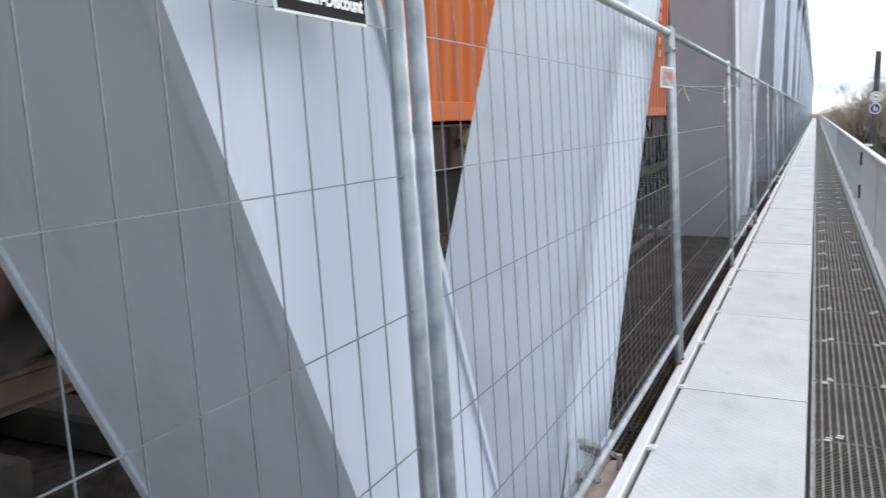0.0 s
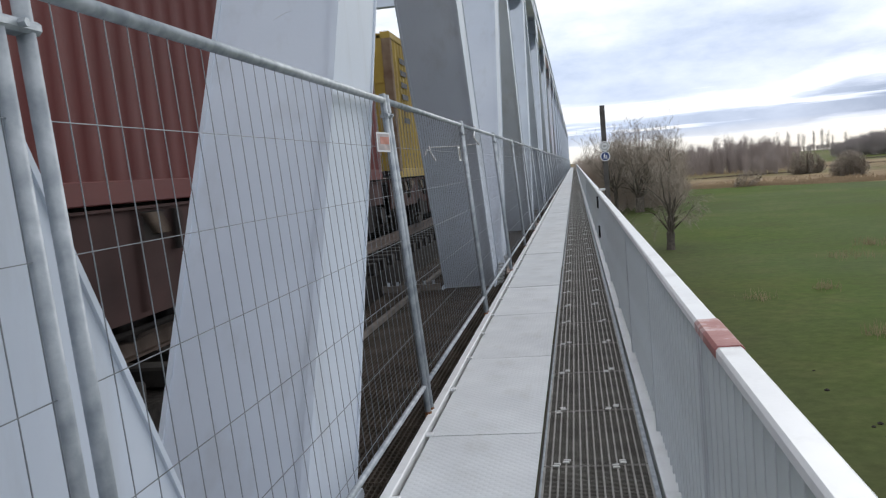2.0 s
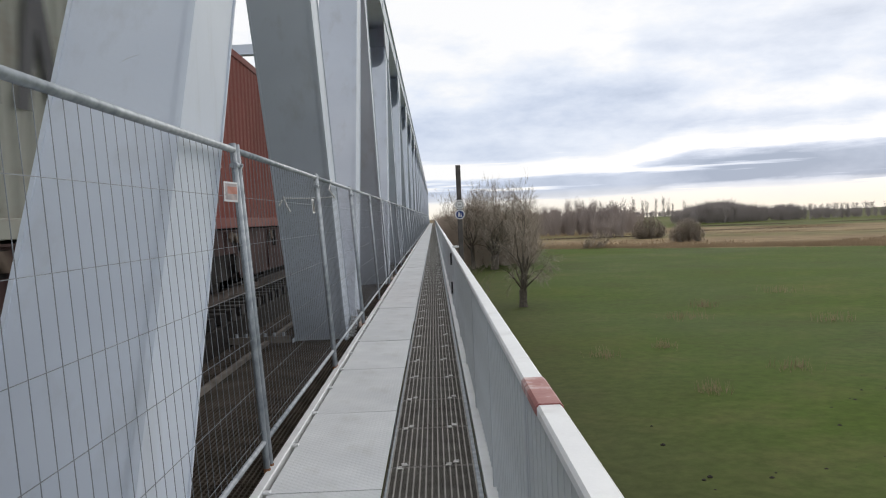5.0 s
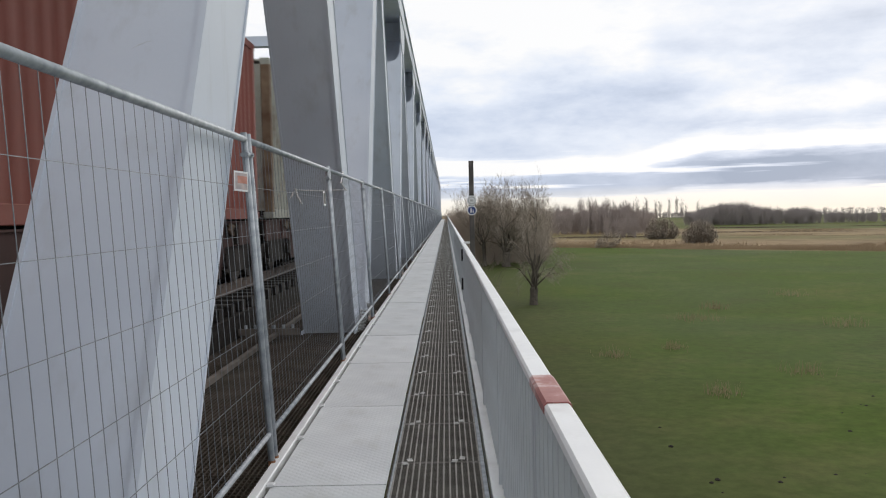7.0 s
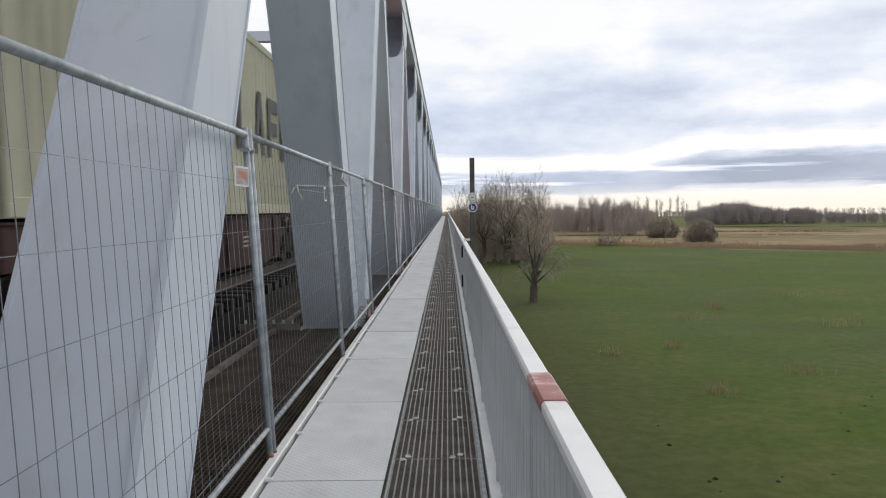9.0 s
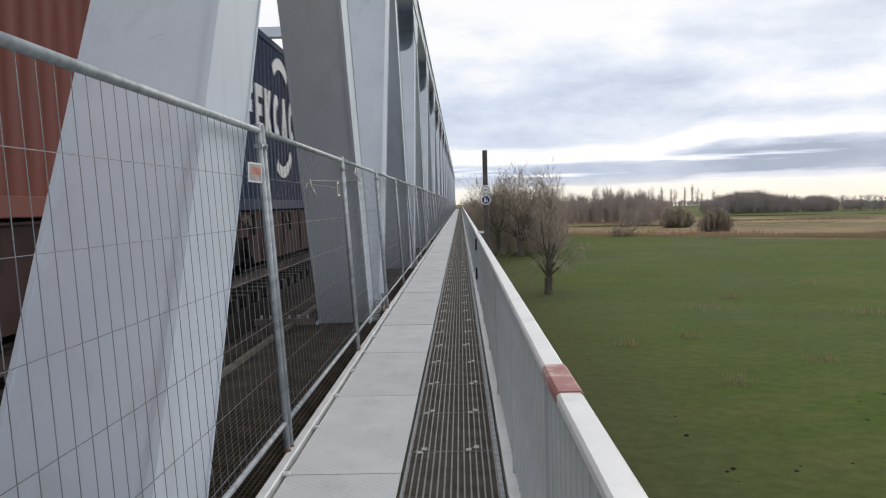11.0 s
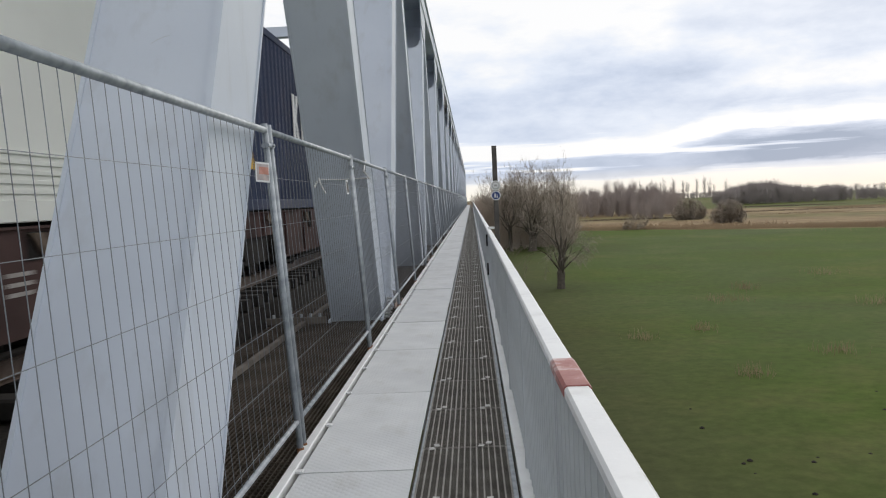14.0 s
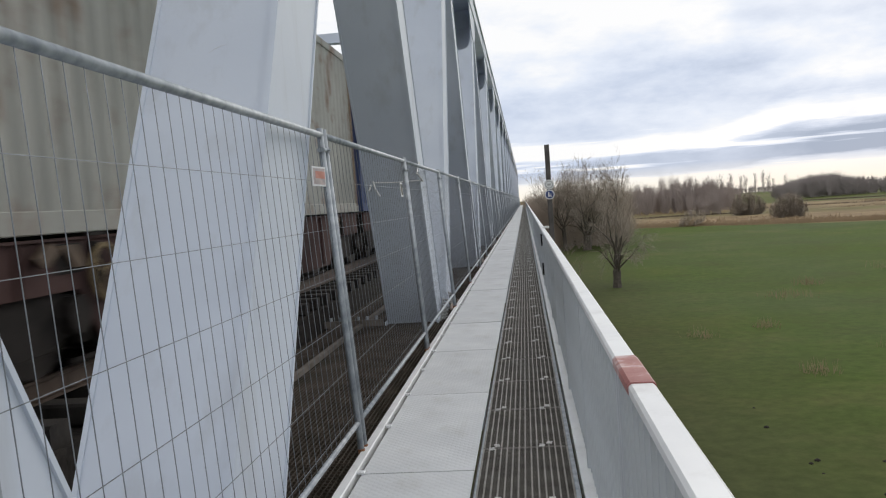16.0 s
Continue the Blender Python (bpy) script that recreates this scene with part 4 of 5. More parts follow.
def bare_tree(name, x, y, height, girth, seed, label, stub=0.25, limbs=6, fan=(0.1, 0.5), reach=(0.30, 0.42), spread=0.33, forks=(4, 5), thin=0.012, low=0, droop=0.0, fine=0.009):
    """A trunk, upright limbs that fork from its head, and low side limbs that arch outwards."""
    rng = random.Random(seed)
    a, b = Shape(), Shape()
    t = thing(name, label, "tree", "bare trees", at=pose(x, y, GZ))
    lean = Vector((rng.gauss(0, .03), rng.gauss(0, .03), 1)).normalized()
    base = Vector((0, 0, -0.2))
    hs = height * stub
    top = base + lean * hs
    a.tube([base, base + lean * hs * 0.12, base + lean * hs * 0.5, base + lean * hs * 0.9, top], [girth * 1.45, girth * 1.05, girth * 0.9, girth, girth * 0.8], 10)
    for k in range(limbs):
        w = 2 * math.pi * (k + rng.uniform(-0.3, 0.3)) / limbs
        dd = (lean + Vector((math.cos(w), math.sin(w), 0)) * rng.uniform(*fan)).normalized()
        grow(rng, a, b, top - lean * rng.uniform(0, hs * 0.15), dd, height * rng.uniform(*reach), girth * rng.uniform(0.32, 0.48), 1, 5, spread, 6, 0.0, forks, thin, fine)
    for k in range(low):
        w = 2 * math.pi * (k + rng.uniform(-0.3, 0.3)) / low
        dd = (lean * 1.0 + Vector((math.cos(w), math.sin(w), 0)) * rng.uniform(0.7, 1.1)).normalized()
        grow(rng, a, b, top - lean * rng.uniform(0, hs * 0.3), dd, height * rng.uniform(0.22, 0.30), girth * rng.uniform(0.25, 0.32), 1, 5, spread, 6, droop, forks, thin, fine)
    part("trunk", a, TREEBARK, t)
    part("crown", b, TWIG, t)
    return t


def bush(x, y, height, width, seed, label, lean=0.0, stems=130):
    """A round bush of many stems that fan out from one foot."""
    rng = random.Random(seed)
    a, b = Shape(), Shape()
    t = thing("bush", label, "bush", "bare bushes", at=pose(x, y, GZ))
    for k in range(stems):
        w = rng.uniform(0, 2 * math.pi)
        u = rng.random() ** 0.5
        base = Vector((math.cos(w) * width * 0.30 * u, math.sin(w) * width * 0.30 * u, -0.2))
        top = Vector((math.cos(w) * width * 0.5 * u, math.sin(w) * width * 0.5 * u, height * math.sqrt(1 - 0.90 * u * u) * rng.uniform(0.85, 1)))
        top.x += lean * top.z
        m = base.lerp(top, 0.5) + Vector((math.cos(w), math.sin(w), 0)) * width * 0.07 * u
        a.tube([base, m, top], [0.05, 0.03, 0.012], 4, False)
        for _ in range(130):
            f = rng.uniform(0.05, 0.98)
            q = base.lerp(m, f * 2) if f < 0.5 else m.lerp(top, f * 2 - 1)
            v = Vector((rng.gauss(0, 1), rng.gauss(0, 1), rng.uniform(-0.8, 1.2))).normalized() * height * rng.uniform(0.08, 0.26)
            side = Vector((v.y, -v.x, 0.01)).normalized() * 0.022
            n = len(b.v)
            b.v += [tuple(q - side), tuple(q + side), tuple(q + v)]
            b.f.append((n, n + 1, n + 2))
    part("foot", a, TWIG, t)
    part("crown", b, TWIG, t)


def build_trees():
    bare_tree("tree", 8.07, 67.6, 8.2, 0.34, 14, "bare willow with a stout dark trunk and drooping side limbs", 0.20, 4, (0.04, 0.26), (0.30, 0.38), 0.36, (3, 4), 0.003, 4, 0.04, 0.007)
    bare_tree("tree", 9.2, 114.7, 11.4, 0.60, 23, "large bare willow with a thick trunk in the meadow", 0.20, 6, (0.1, 0.5), (0.24, 0.32), 0.42, (3, 4), 0.005, 7, 0.03, 0.010)
    bare_tree("tree", 6.4, 117, 11.6, 0.30, 29, "tall bare tree with a round crown in the riverside thicket", 0.30, 5, (0.15, 0.55), (0.24, 0.32), 0.38, (3, 4), 0.005, 3, 0.0, 0.010)
    bare_tree("tree", 13.6, 119, 12.2, 0.26, 31, "tall slim bare tree with fine upright branches", 0.36, 5, (0.12, 0.4), (0.23, 0.30), 0.36, (3, 4), 0.005, 0, 0.0, 0.009)
    bare_tree("tree", 10.4, 124, 13.0, 0.32, 37, "tall bare tree standing behind the willow", 0.32, 6, (0.12, 0.45), (0.25, 0.32), 0.36, (3, 4), 0.005, 0, 0.0, 0.010)
    bare_tree("tree", 8.2, 127, 12.8, 0.30, 53, "tall bare tree with upright limbs in the thicket", 0.32, 5, (0.12, 0.45), (0.25, 0.32), 0.36, (3, 4), 0.005, 0, 0.0, 0.010)
    bush(55.5, 180, 5.4, 7.6, 41, "bare rounded willow bush in the reeds")
    bush(55.0, 210, 5.6, 8.8, 43, "bare rounded willow bush in the reeds")
    bush(32.0, 167, 4.0, 6.0, 47, "low bare bush leaning over the meadow edge", 0.7, 24)


build_trees()


def woods(name, label, rows, seed, material, twigs, lo, hi, tall=0.0, girth=1.0, fine=0.012):
    """A far strip of leafless trees: thin upright stems with fans of twigs, uneven in height."""
    rng = random.Random(seed)
    s = Shape()
    for x, y, h in rows:
        h *= rng.uniform(lo, hi)
        if rng.random() < tall:
            h *= 1.35
        n = len(s.v)
        s.tube([(x, y, GZ - 0.3), (x + rng.gauss(0, .3), y, GZ + h * 0.8)], [0.006 * h + 0.03, 0.02], 3, False)
        w = h * rng.uniform(0.22, 0.4) * girth
        for _ in range(twigs):
            z0 = GZ + h * rng.uniform(0.02, 0.78)
            a = rng.uniform(0, 2 * math.pi)
            u = rng.uniform(0.3, 1.0)
            r = w * u
            x1, y1 = x + r * math.cos(a), y + r * math.sin(a)
            z1 = min(z0 + h * rng.uniform(0.12, 0.4), GZ + h * (1.04 - 0.35 * u * u))
            q = len(s.v)
            t = h * fine + 0.01
            s.v += [(x + r * 0.25 * math.cos(a) - t, y + r * 0.25 * math.sin(a), z0), (x + r * 0.25 * math.cos(a) + t, y + r * 0.25 * math.sin(a), z0 + t), (x1, y1, z1)]
            s.f.append((q, q + 1, q + 2))
            for _ in range(3):
                q = len(s.v)
                b = rng.uniform(0, 6.28)
                f = rng.uniform(0.4, 1)
                cx, cy, cz = x + r * f * math.cos(a), y + r * f * math.sin(a), z0 + (z1 - z0) * f
                l = h * rng.uniform(0.07, 0.18)
                s.v += [(cx - t * 0.7, cy, cz), (cx + t * 0.7, cy, cz), (cx + l * math.cos(b) * 0.45, cy + l * math.sin(b) * 0.45, cz + l)]
                s.f.append((q, q + 1, q + 2))
    return solid(name, s, material, label, "woodland", kind="stuff")


def build_woods():
    rng = random.Random(77)
    near = [(rng.uniform(3.2, 16.0), rng.uniform(121, 160), rng.uniform(7.5, 10)) for _ in range(110)]
    near += [(rng.uniform(1.8, 9), rng.uniform(150, 230), rng.uniform(6, 9)) for _ in range(40)]
    near += [(rng.uniform(4.5, 13.5), rng.uniform(118, 130), rng.uniform(3.5, 6.5)) for _ in range(40)]
    near += [(rng.uniform(1.9, 7), rng.uniform(125, 200), rng.uniform(6.5, 9)) for _ in range(60)]
    woods("thicket", "dense brown leafless riverside thicket", near, 1, THICKET, 170, 0.6, 0.95, 0.0, 1.0, 0.0016)
    mid = []
    for _ in range(230):
        u = rng.random()
        mid.append((14 + u * 51, 264 + rng.uniform(0, 40) - 12 * u, rng.uniform(7.6, 9.4)))
    for _ in range(14):
        mid.append((rng.uniform(50, 64), 270 + rng.uniform(0, 20), rng.uniform(9.5, 11)))
    for _ in range(16):
        mid.append((rng.uniform(44, 53), rng.uniform(222, 234), rng.uniform(5, 7.2)))
    woods("woodland", "purplish brown leafless woodland beyond the reeds", mid, 2, WOODFAR, 150, 0.62, 1.0, 0.10, 0.8, 0.0022)
    far = []
    for _ in range(130):
        x = 60 + rng.random() * 130
        far.append((x, 640 + rng.uniform(-15, 25), 4.6 + 1.6 * noise.noise((x * 0.02, 0, 3))))
    for x0, x1, h0, h1, n in ((106, 117, 6, 9.0, 40), (115, 130, 9.0, 9.6, 70), (128, 141, 8.6, 6.8, 50), (138, 153, 6.2, 5.2, 50), (149, 157, 7.0, 6.8, 34), (155, 180, 5.6, 4.4, 60), (178, 260, 4.6, 4.2, 110)):
        for _ in range(n):
            u = rng.random()
            far.append((x0 + u * (x1 - x0), 357 + rng.uniform(-6, 12), h0 + u * (h1 - h0)))
    woods("far_hedge", "far hedges and copses along the horizon", far, 3, HEDGE, 90, 0.8, 1.05, 0.0, 1.2, 0.0045)
    pop = []
    for i in range(15):
        pop.append((110 + i * 5.0 + rng.uniform(-1.4, 1.4), 600 + rng.uniform(-8, 8), rng.uniform(15.0, 18.5) - 0.1 * i))
    woods("poplar_row", "row of tall thin leafless trees on the horizon", pop, 4, WOODFAR, 46, 0.72, 1.05, 0.0, 0.42, 0.0035)
    edge = [(rng.uniform(-60, 560), rng.uniform(655, 685), rng.uniform(4.5, 6.5)) for _ in range(420)]
    woods("horizon_trees", "thin line of trees at the horizon", edge, 5, WOODFAR, 30, 0.8, 1.1, 0.0, 1.6, 0.008)


build_woods()


# ---- train ----
SPEED = 21.5
CB = 1.52                      # underside of the boxes
RAILZ = 0.485
MOVERS = []                    # things that ride along, with their place on the train


def box_paint(name, c, dark=0.8, rusty=0.35, rust=(0.15, 0.07, 0.035), stretch=(2.4, 2.4, 1.7), size=1.3):
    d = tuple(q * dark for q in c)
    m = paint(name, d, c, 0.8, 0.6, 0, 0.05, 40, rust, min(0.95, rusty * 1.5), stretch, size)
    m.node_tree.nodes["Principled BSDF"].inputs["Specular IOR Level"].default_value = 0.35
    return m


DATAGREY = paint("data_print", (0.30, 0.27, 0.25), (0.42, 0.38, 0.36), 12, 0.7, 0, 0)
ENDRUST = paint("rusty_end_frame", (0.12, 0.062, 0.035), (0.27, 0.20, 0.13), 2.5, 0.8, 0, 0.2, 40)
COLOURS = {
    "orange": (box_paint("container_orange", (0.72, 0.17, 0.025), 0.9, 0.1), "bright orange"),
    "yellow": (box_paint("container_yellow", (0.42, 0.29, 0.055), 0.85, 0.35), "dull yellow"),
    "grey": (box_paint("container_grey", (0.40, 0.40, 0.345), 0.82, 0.55, (0.17, 0.085, 0.04)), "weathered pale grey"),
    "rustgrey": (box_paint("container_rusty_grey", (0.43, 0.43, 0.39), 0.82, 0.9, (0.17, 0.075, 0.03), (3.2, 3.2, 1.9), 0.9), "rust-stained pale grey"),
    "maroon": (box_paint("container_maroon", (0.17, 0.045, 0.04), 0.8, 0.2), "dark maroon"),
    "brick": (box_paint("container_brick", (0.26, 0.075, 0.055), 0.85, 0.2), "brick red"),
    "red": (box_paint("container_red", (0.52, 0.045, 0.05), 0.9, 0.1), "bright red"),
    "cream": (box_paint("container_cream", (0.55, 0.54, 0.40), 0.9, 0.15), "pale cream"),
    "blue": (box_paint("container_blue", (0.045, 0.075, 0.19), 0.85, 0.12), "blue"),
    "navy": (box_paint("container_navy", (0.022, 0.035, 0.085), 0.85, 0.1), "navy blue"),
    "slate": (box_paint("container_slate", (0.055, 0.065, 0.08), 0.85, 0.15), "dark slate"),
    "green": (box_paint("container_green", (0.03, 0.26, 0.18), 0.85, 0.15), "sea green"),
    "rustred": (box_paint("container_rust_red", (0.34, 0.07, 0.04), 0.85, 0.35), "rusty red"),
    "white": (box_paint("container_white", (0.80, 0.81, 0.76), 0.95, 0.06), "off-white"),
    "white2": (box_paint("container_old_white", (0.66, 0.68, 0.62), 0.93, 0.12), "dull white"),
}
DECAL = {
    "dark": paint("print_dark", (0.035, 0.035, 0.04), (0.06, 0.06, 0.065), 6, 0.6, 0, 0),
    "white": WHITE,
    "cream": paint("print_cream", (0.62, 0.58, 0.40), (0.68, 0.64, 0.46), 6, 0.6, 0, 0),
    "sky": paint("print_sky_blue", (0.13, 0.37, 0.46), (0.18, 0.43, 0.52), 6, 0.6, 0, 0),
    "yellow": paint("print_yellow", (0.65, 0.38, 0.02), (0.70, 0.42, 0.03), 6, 0.6, 0, 0),
}


def corrugated(length, lo, hi, y0, x, out, pitch=0.277, depth=0.036):
    """A wall of trapezoid folds along y; out is the side that it faces."""
    s = Shape()
    n = round(length / pitch)
    p = length / n
    prof = []
    for i in range(n):
        a = y0 + i * p
        prof += [(a, 0), (a + p * 0.26, 0), (a + p * 0.5, -depth), (a + p * 0.76, -depth)]
    prof.append((y0 + length, 0))
    for y, d in prof:
        s.v += [(x + out * d, y, lo), (x + out * d, y, hi)]
    for i in range(len(prof) - 1):
        s.f.append((2 * i, 2 * i + 2, 2 * i + 3, 2 * i + 1))
    return s


def block_word(shape, y0, z0, height, count, x, seed, width=0.62, gap=0.16, bold=0.2):
    """Plain letter-sized blocks made of bars, running towards +y as read from the walkway."""
    rng = random.Random(seed)
    w = height * width
    b = height * bold
    y = y0
    for _ in range(count):
        k = rng.choice((0, 1, 2, 3, 4, 5, 6))
        top, half, q = z0 + height, z0 + height / 2, x + 0.003
        if k in (0, 1, 2, 3):
            shape.box(x, q, y, y + b, z0, top)
        if k in (0, 1):
            shape.box(x, q, y + b, y + w, top - b, top)
        if k in (0, 2):
            shape.box(x, q, y + b, y + w, z0, z0 + b)
        if k in (0, 1):
            shape.box(x, q, y + b, y + w - b * 0.4, half - b / 2, half + b / 2)
        if k == 3:
            shape.prism([(y + b, half), (y + w - b, top), (y + w, top), (y + b * 1.5, half), (y + w, z0), (y + w - b, z0)], x, q)
        if k == 4:
            shape.prism([(y, z0), (y + b, z0), (y + w / 2, top - b * 1.6), (y + w - b, z0), (y + w, z0), (y + w / 2 + b / 2, top), (y + w / 2 - b / 2, top)], x, q)
        if k in (5, 6):
            n = 12
            a0, a1 = (0.0, 2 * math.pi) if k == 5 else (0.7, 2 * math.pi - 0.7)
            turn = [a0 + (a1 - a0) * i / n for i in range(n + 1)]
            shape.prism([(y + w / 2 + (w / 2 - f) * math.cos(g), half + (height / 2 - f) * math.sin(g)) for f, g in [(0, u) for u in turn] + [(b, u) for u in reversed(turn)]], x, q)
        y += w + height * gap
    return y


def word(c, name, material, y, z0, height, count, x, seed, width=0.62, gap=0.16, bold=0.2):
    for i in range(count):
        s = Shape()
        y = block_word(s, y, z0, height, 1, x, seed * 10 + i, width, gap, bold)
        part(name, s, material, c)


def arc(shape, yc, zc, ra, rb, a0, a1, x, n=10):
    turn = [a0 + (a1 - a0) * i / n for i in range(n + 1)]
    ring = [(yc + rb * math.cos(u), zc + rb * math.sin(u)) for u in turn] + [(yc + ra * math.cos(u), zc + ra * math.sin(u)) for u in reversed(turn)]
    shape.prism(ring, x, x + 0.003)
    return shape



def decals(c, style, L, H, X):
    """Marks painted on the side that faces the walkway."""
    x = X + 0.003
    mid = L / 2
    tiny = Shape()
    if style == "star":        # sky-blue square with a white star, then a long dark name
        part("blue_square", Shape().box(x, x + 0.003, 2.0, 4.0, 0.74, 2.45), DECAL["sky"], c, "sky-blue square")
        ring = []
        for i in range(14):
            r = 0.72 if i % 2 == 0 else 0.32
            w = math.pi / 2 + i * math.pi / 7
            ring.append((3.0 + r * math.cos(w), 1.60 + r * math.sin(w)))
        part("white_star", Shape().prism(ring, x + 0.0035, x + 0.006), WHITE, c, "white star")
        word(c, "dark_letter", DECAL["dark"], 4.53, 1.0, 1.05, 6, x, 5, 0.80, 0.25, 0.22)
    elif style == "yellow":
        word(c, "dark_letter", DECAL["dark"], L * 0.45, 1.55, 0.85, 3, x, 8, 0.62, 0.18, 0.22)
        for j in range(6):
            tiny.box(x, x + 0.003, 0.7, 1.25, 1.0 + j * 0.22, 1.1 + j * 0.22)
        part("dark_notice", tiny, DECAL["dark"], c)
    elif style in ("swirl", "creamswirl"):
        m = DECAL["white"] if style == "swirl" else DECAL["cream"]
        word(c, "pale_letter", m, mid - 4.0, 1.2, 0.78, 7, x, 9, 0.6, 0.2, 0.24)
        for a0, a1 in ((0.9, 2.2), (4.2, 5.6)):
            part("name_mark", arc(Shape(), mid - 1.5, 1.6, 0.85, 1.05, a0, a1, x), m, c, "pale arc")
        s = Shape()
        for z, a in ((0.78, 0.9), (0.45, 1.1)):
            block_word(s, L - 3.1, z, 0.24, 6, x, 12, 0.6, 0.3, 0.2)
        part("small_print", s, m, c)
    elif style == "slogan":
        s = Shape()
        word(c, "pale_letter", WHITE, mid - 1.9, 1.15, 0.75, 4, x, 9, 0.6, 0.2, 0.24)
        for a0, a1 in ((0.9, 2.2), (3.9, 5.2)):
            part("name_mark", arc(Shape(), mid - 0.5, 1.5, 1.05, 1.25, a0, a1, x), WHITE, c, "pale arc")
        face = Matrix(((0, 0, 1, 0), (1, 0, 0, 0), (0, 1, 0, 0), (0, 0, 0, 1)))
        lettering("eco", 0.80, WHITE, c, Matrix.Translation((x + 0.001, L - 4.0, 1.5)) @ face, "slogan")
        s = Shape()
        block_word(s, L - 3.9, 0.98, 0.36, 11, x, 15, 0.55, 0.25, 0.16)
        block_word(s, L - 3.3, 0.50, 0.36, 8, x, 16, 0.55, 0.25, 0.16)
        part("slogan_bar", s, WHITE, c)
    elif style == "redname":
        s = Shape()
        word(c, "pale_letter", DECAL["cream"], 1.4, 1.15, 0.75, 7, x, 21, 0.6, 0.2, 0.22)
        word(c, "pale_letter", DECAL["cream"], 7.0, 1.05, 0.80, 5, x, 22, 0.6, 0.2, 0.16)
        arc(s, 11.1, 1.5, 0.35, 0.68, 0, 2 * math.pi, x, 16)
        part("emblem", s, DECAL["cream"], c, "pale round emblem")
    elif style == "reefer":
        word(c, "dark_letter", DECAL["dark"], 5.15, 1.50, 0.95, 2, x, 31, 0.55, 0.25, 0.2)
        word(c, "dark_letter", DECAL["dark"], 5.3, 0.72, 0.62, 2, x, 33, 0.6, 0.2, 0.2)
        r = Shape()
        arc(r, 6.1, 0.50, 0.12, 0.15, 0, 2 * math.pi, x, 14)
        r.box(x, x + 0.003, 6.0, 6.2, 0.485, 0.515)
        part("red_notice", r, SIGNRED, c, "red no-entry notice")
        s = Shape()
        for j in range(3):
            block_word(s, 0.7, 1.9 - j * 0.3, 0.16, 3, x, 41 + j, 0.6, 0.3, 0.2)
            block_word(s, L - 1.0, 2.1 - j * 0.25, 0.12, 2, x, 45 + j, 0.6, 0.3, 0.2)
        part("small_print", s, DECAL["dark"], c)
    elif style == "column":
        s = Shape()
        s.box(x, x + 0.002, 1.25, 1.7, 0.5, 2.4)
        part("white_column", s, WHITE, c)
        s = Shape()
        for j in range(7):
            block_word(s, 1.36, 0.55 + j * 0.26, 0.19, 1, x + 0.0025, 51 + j, 0.9, 0.2, 0.24)
        part("column_print", s, DECAL["dark"], c)
    elif style == "oldreefer":
        s = Shape()
        for j in range(6):
            block_word(s, 1.0, 0.75 + j * 0.28, 0.2, 1, x, 91 + j, 0.8, 0.2, 0.22)
        part("column_print", s, WAGON, c, "dark red upright print")
    elif style == "toptext":
        s = Shape()
        block_word(s, 0.7, 2.2, 0.3, 4, x, 95, 0.7, 0.2, 0.22)
        part("small_print", s, WHITE, c)
    elif style == "tail":
        s = Shape()
        for j in range(4):
            block_word(s, 0.9, 0.9 + j * 0.42, 0.32, 1, x, 61 + j, 0.8, 0.2, 0.22)
        part("small_print", s, WHITE if c["colour"] != "pale" else DECAL["dark"], c)
    elif style == "code":
        s = Shape()
        for j in range(5):
            block_word(s, L - 1.0, 1.1 + j * 0.22, 0.13, 2, x, 71 + j, 0.7, 0.3, 0.22)
        part("small_print", s, WHITE if c["colour"] != "pale" else DECAL["dark"], c)
    elif style == "warn":
        word(c, "pale_letter", WHITE, mid - 2.1, 1.22, 0.85, 6, x, 25, 0.62, 0.2, 0.24)
        for a0, a1 in ((0.9, 2.2), (4.2, 5.1)):
            part("name_mark", arc(Shape(), mid - 0.3, 1.55, 0.85, 1.1, a0, a1, x), WHITE, c, "pale arc")
        part("yellow_triangle", Shape().prism([(0.8, 0.6), (1.1, 0.6), (0.95, 0.9)], x, x + 0.003), DECAL["yellow"], c, "yellow warning triangle")


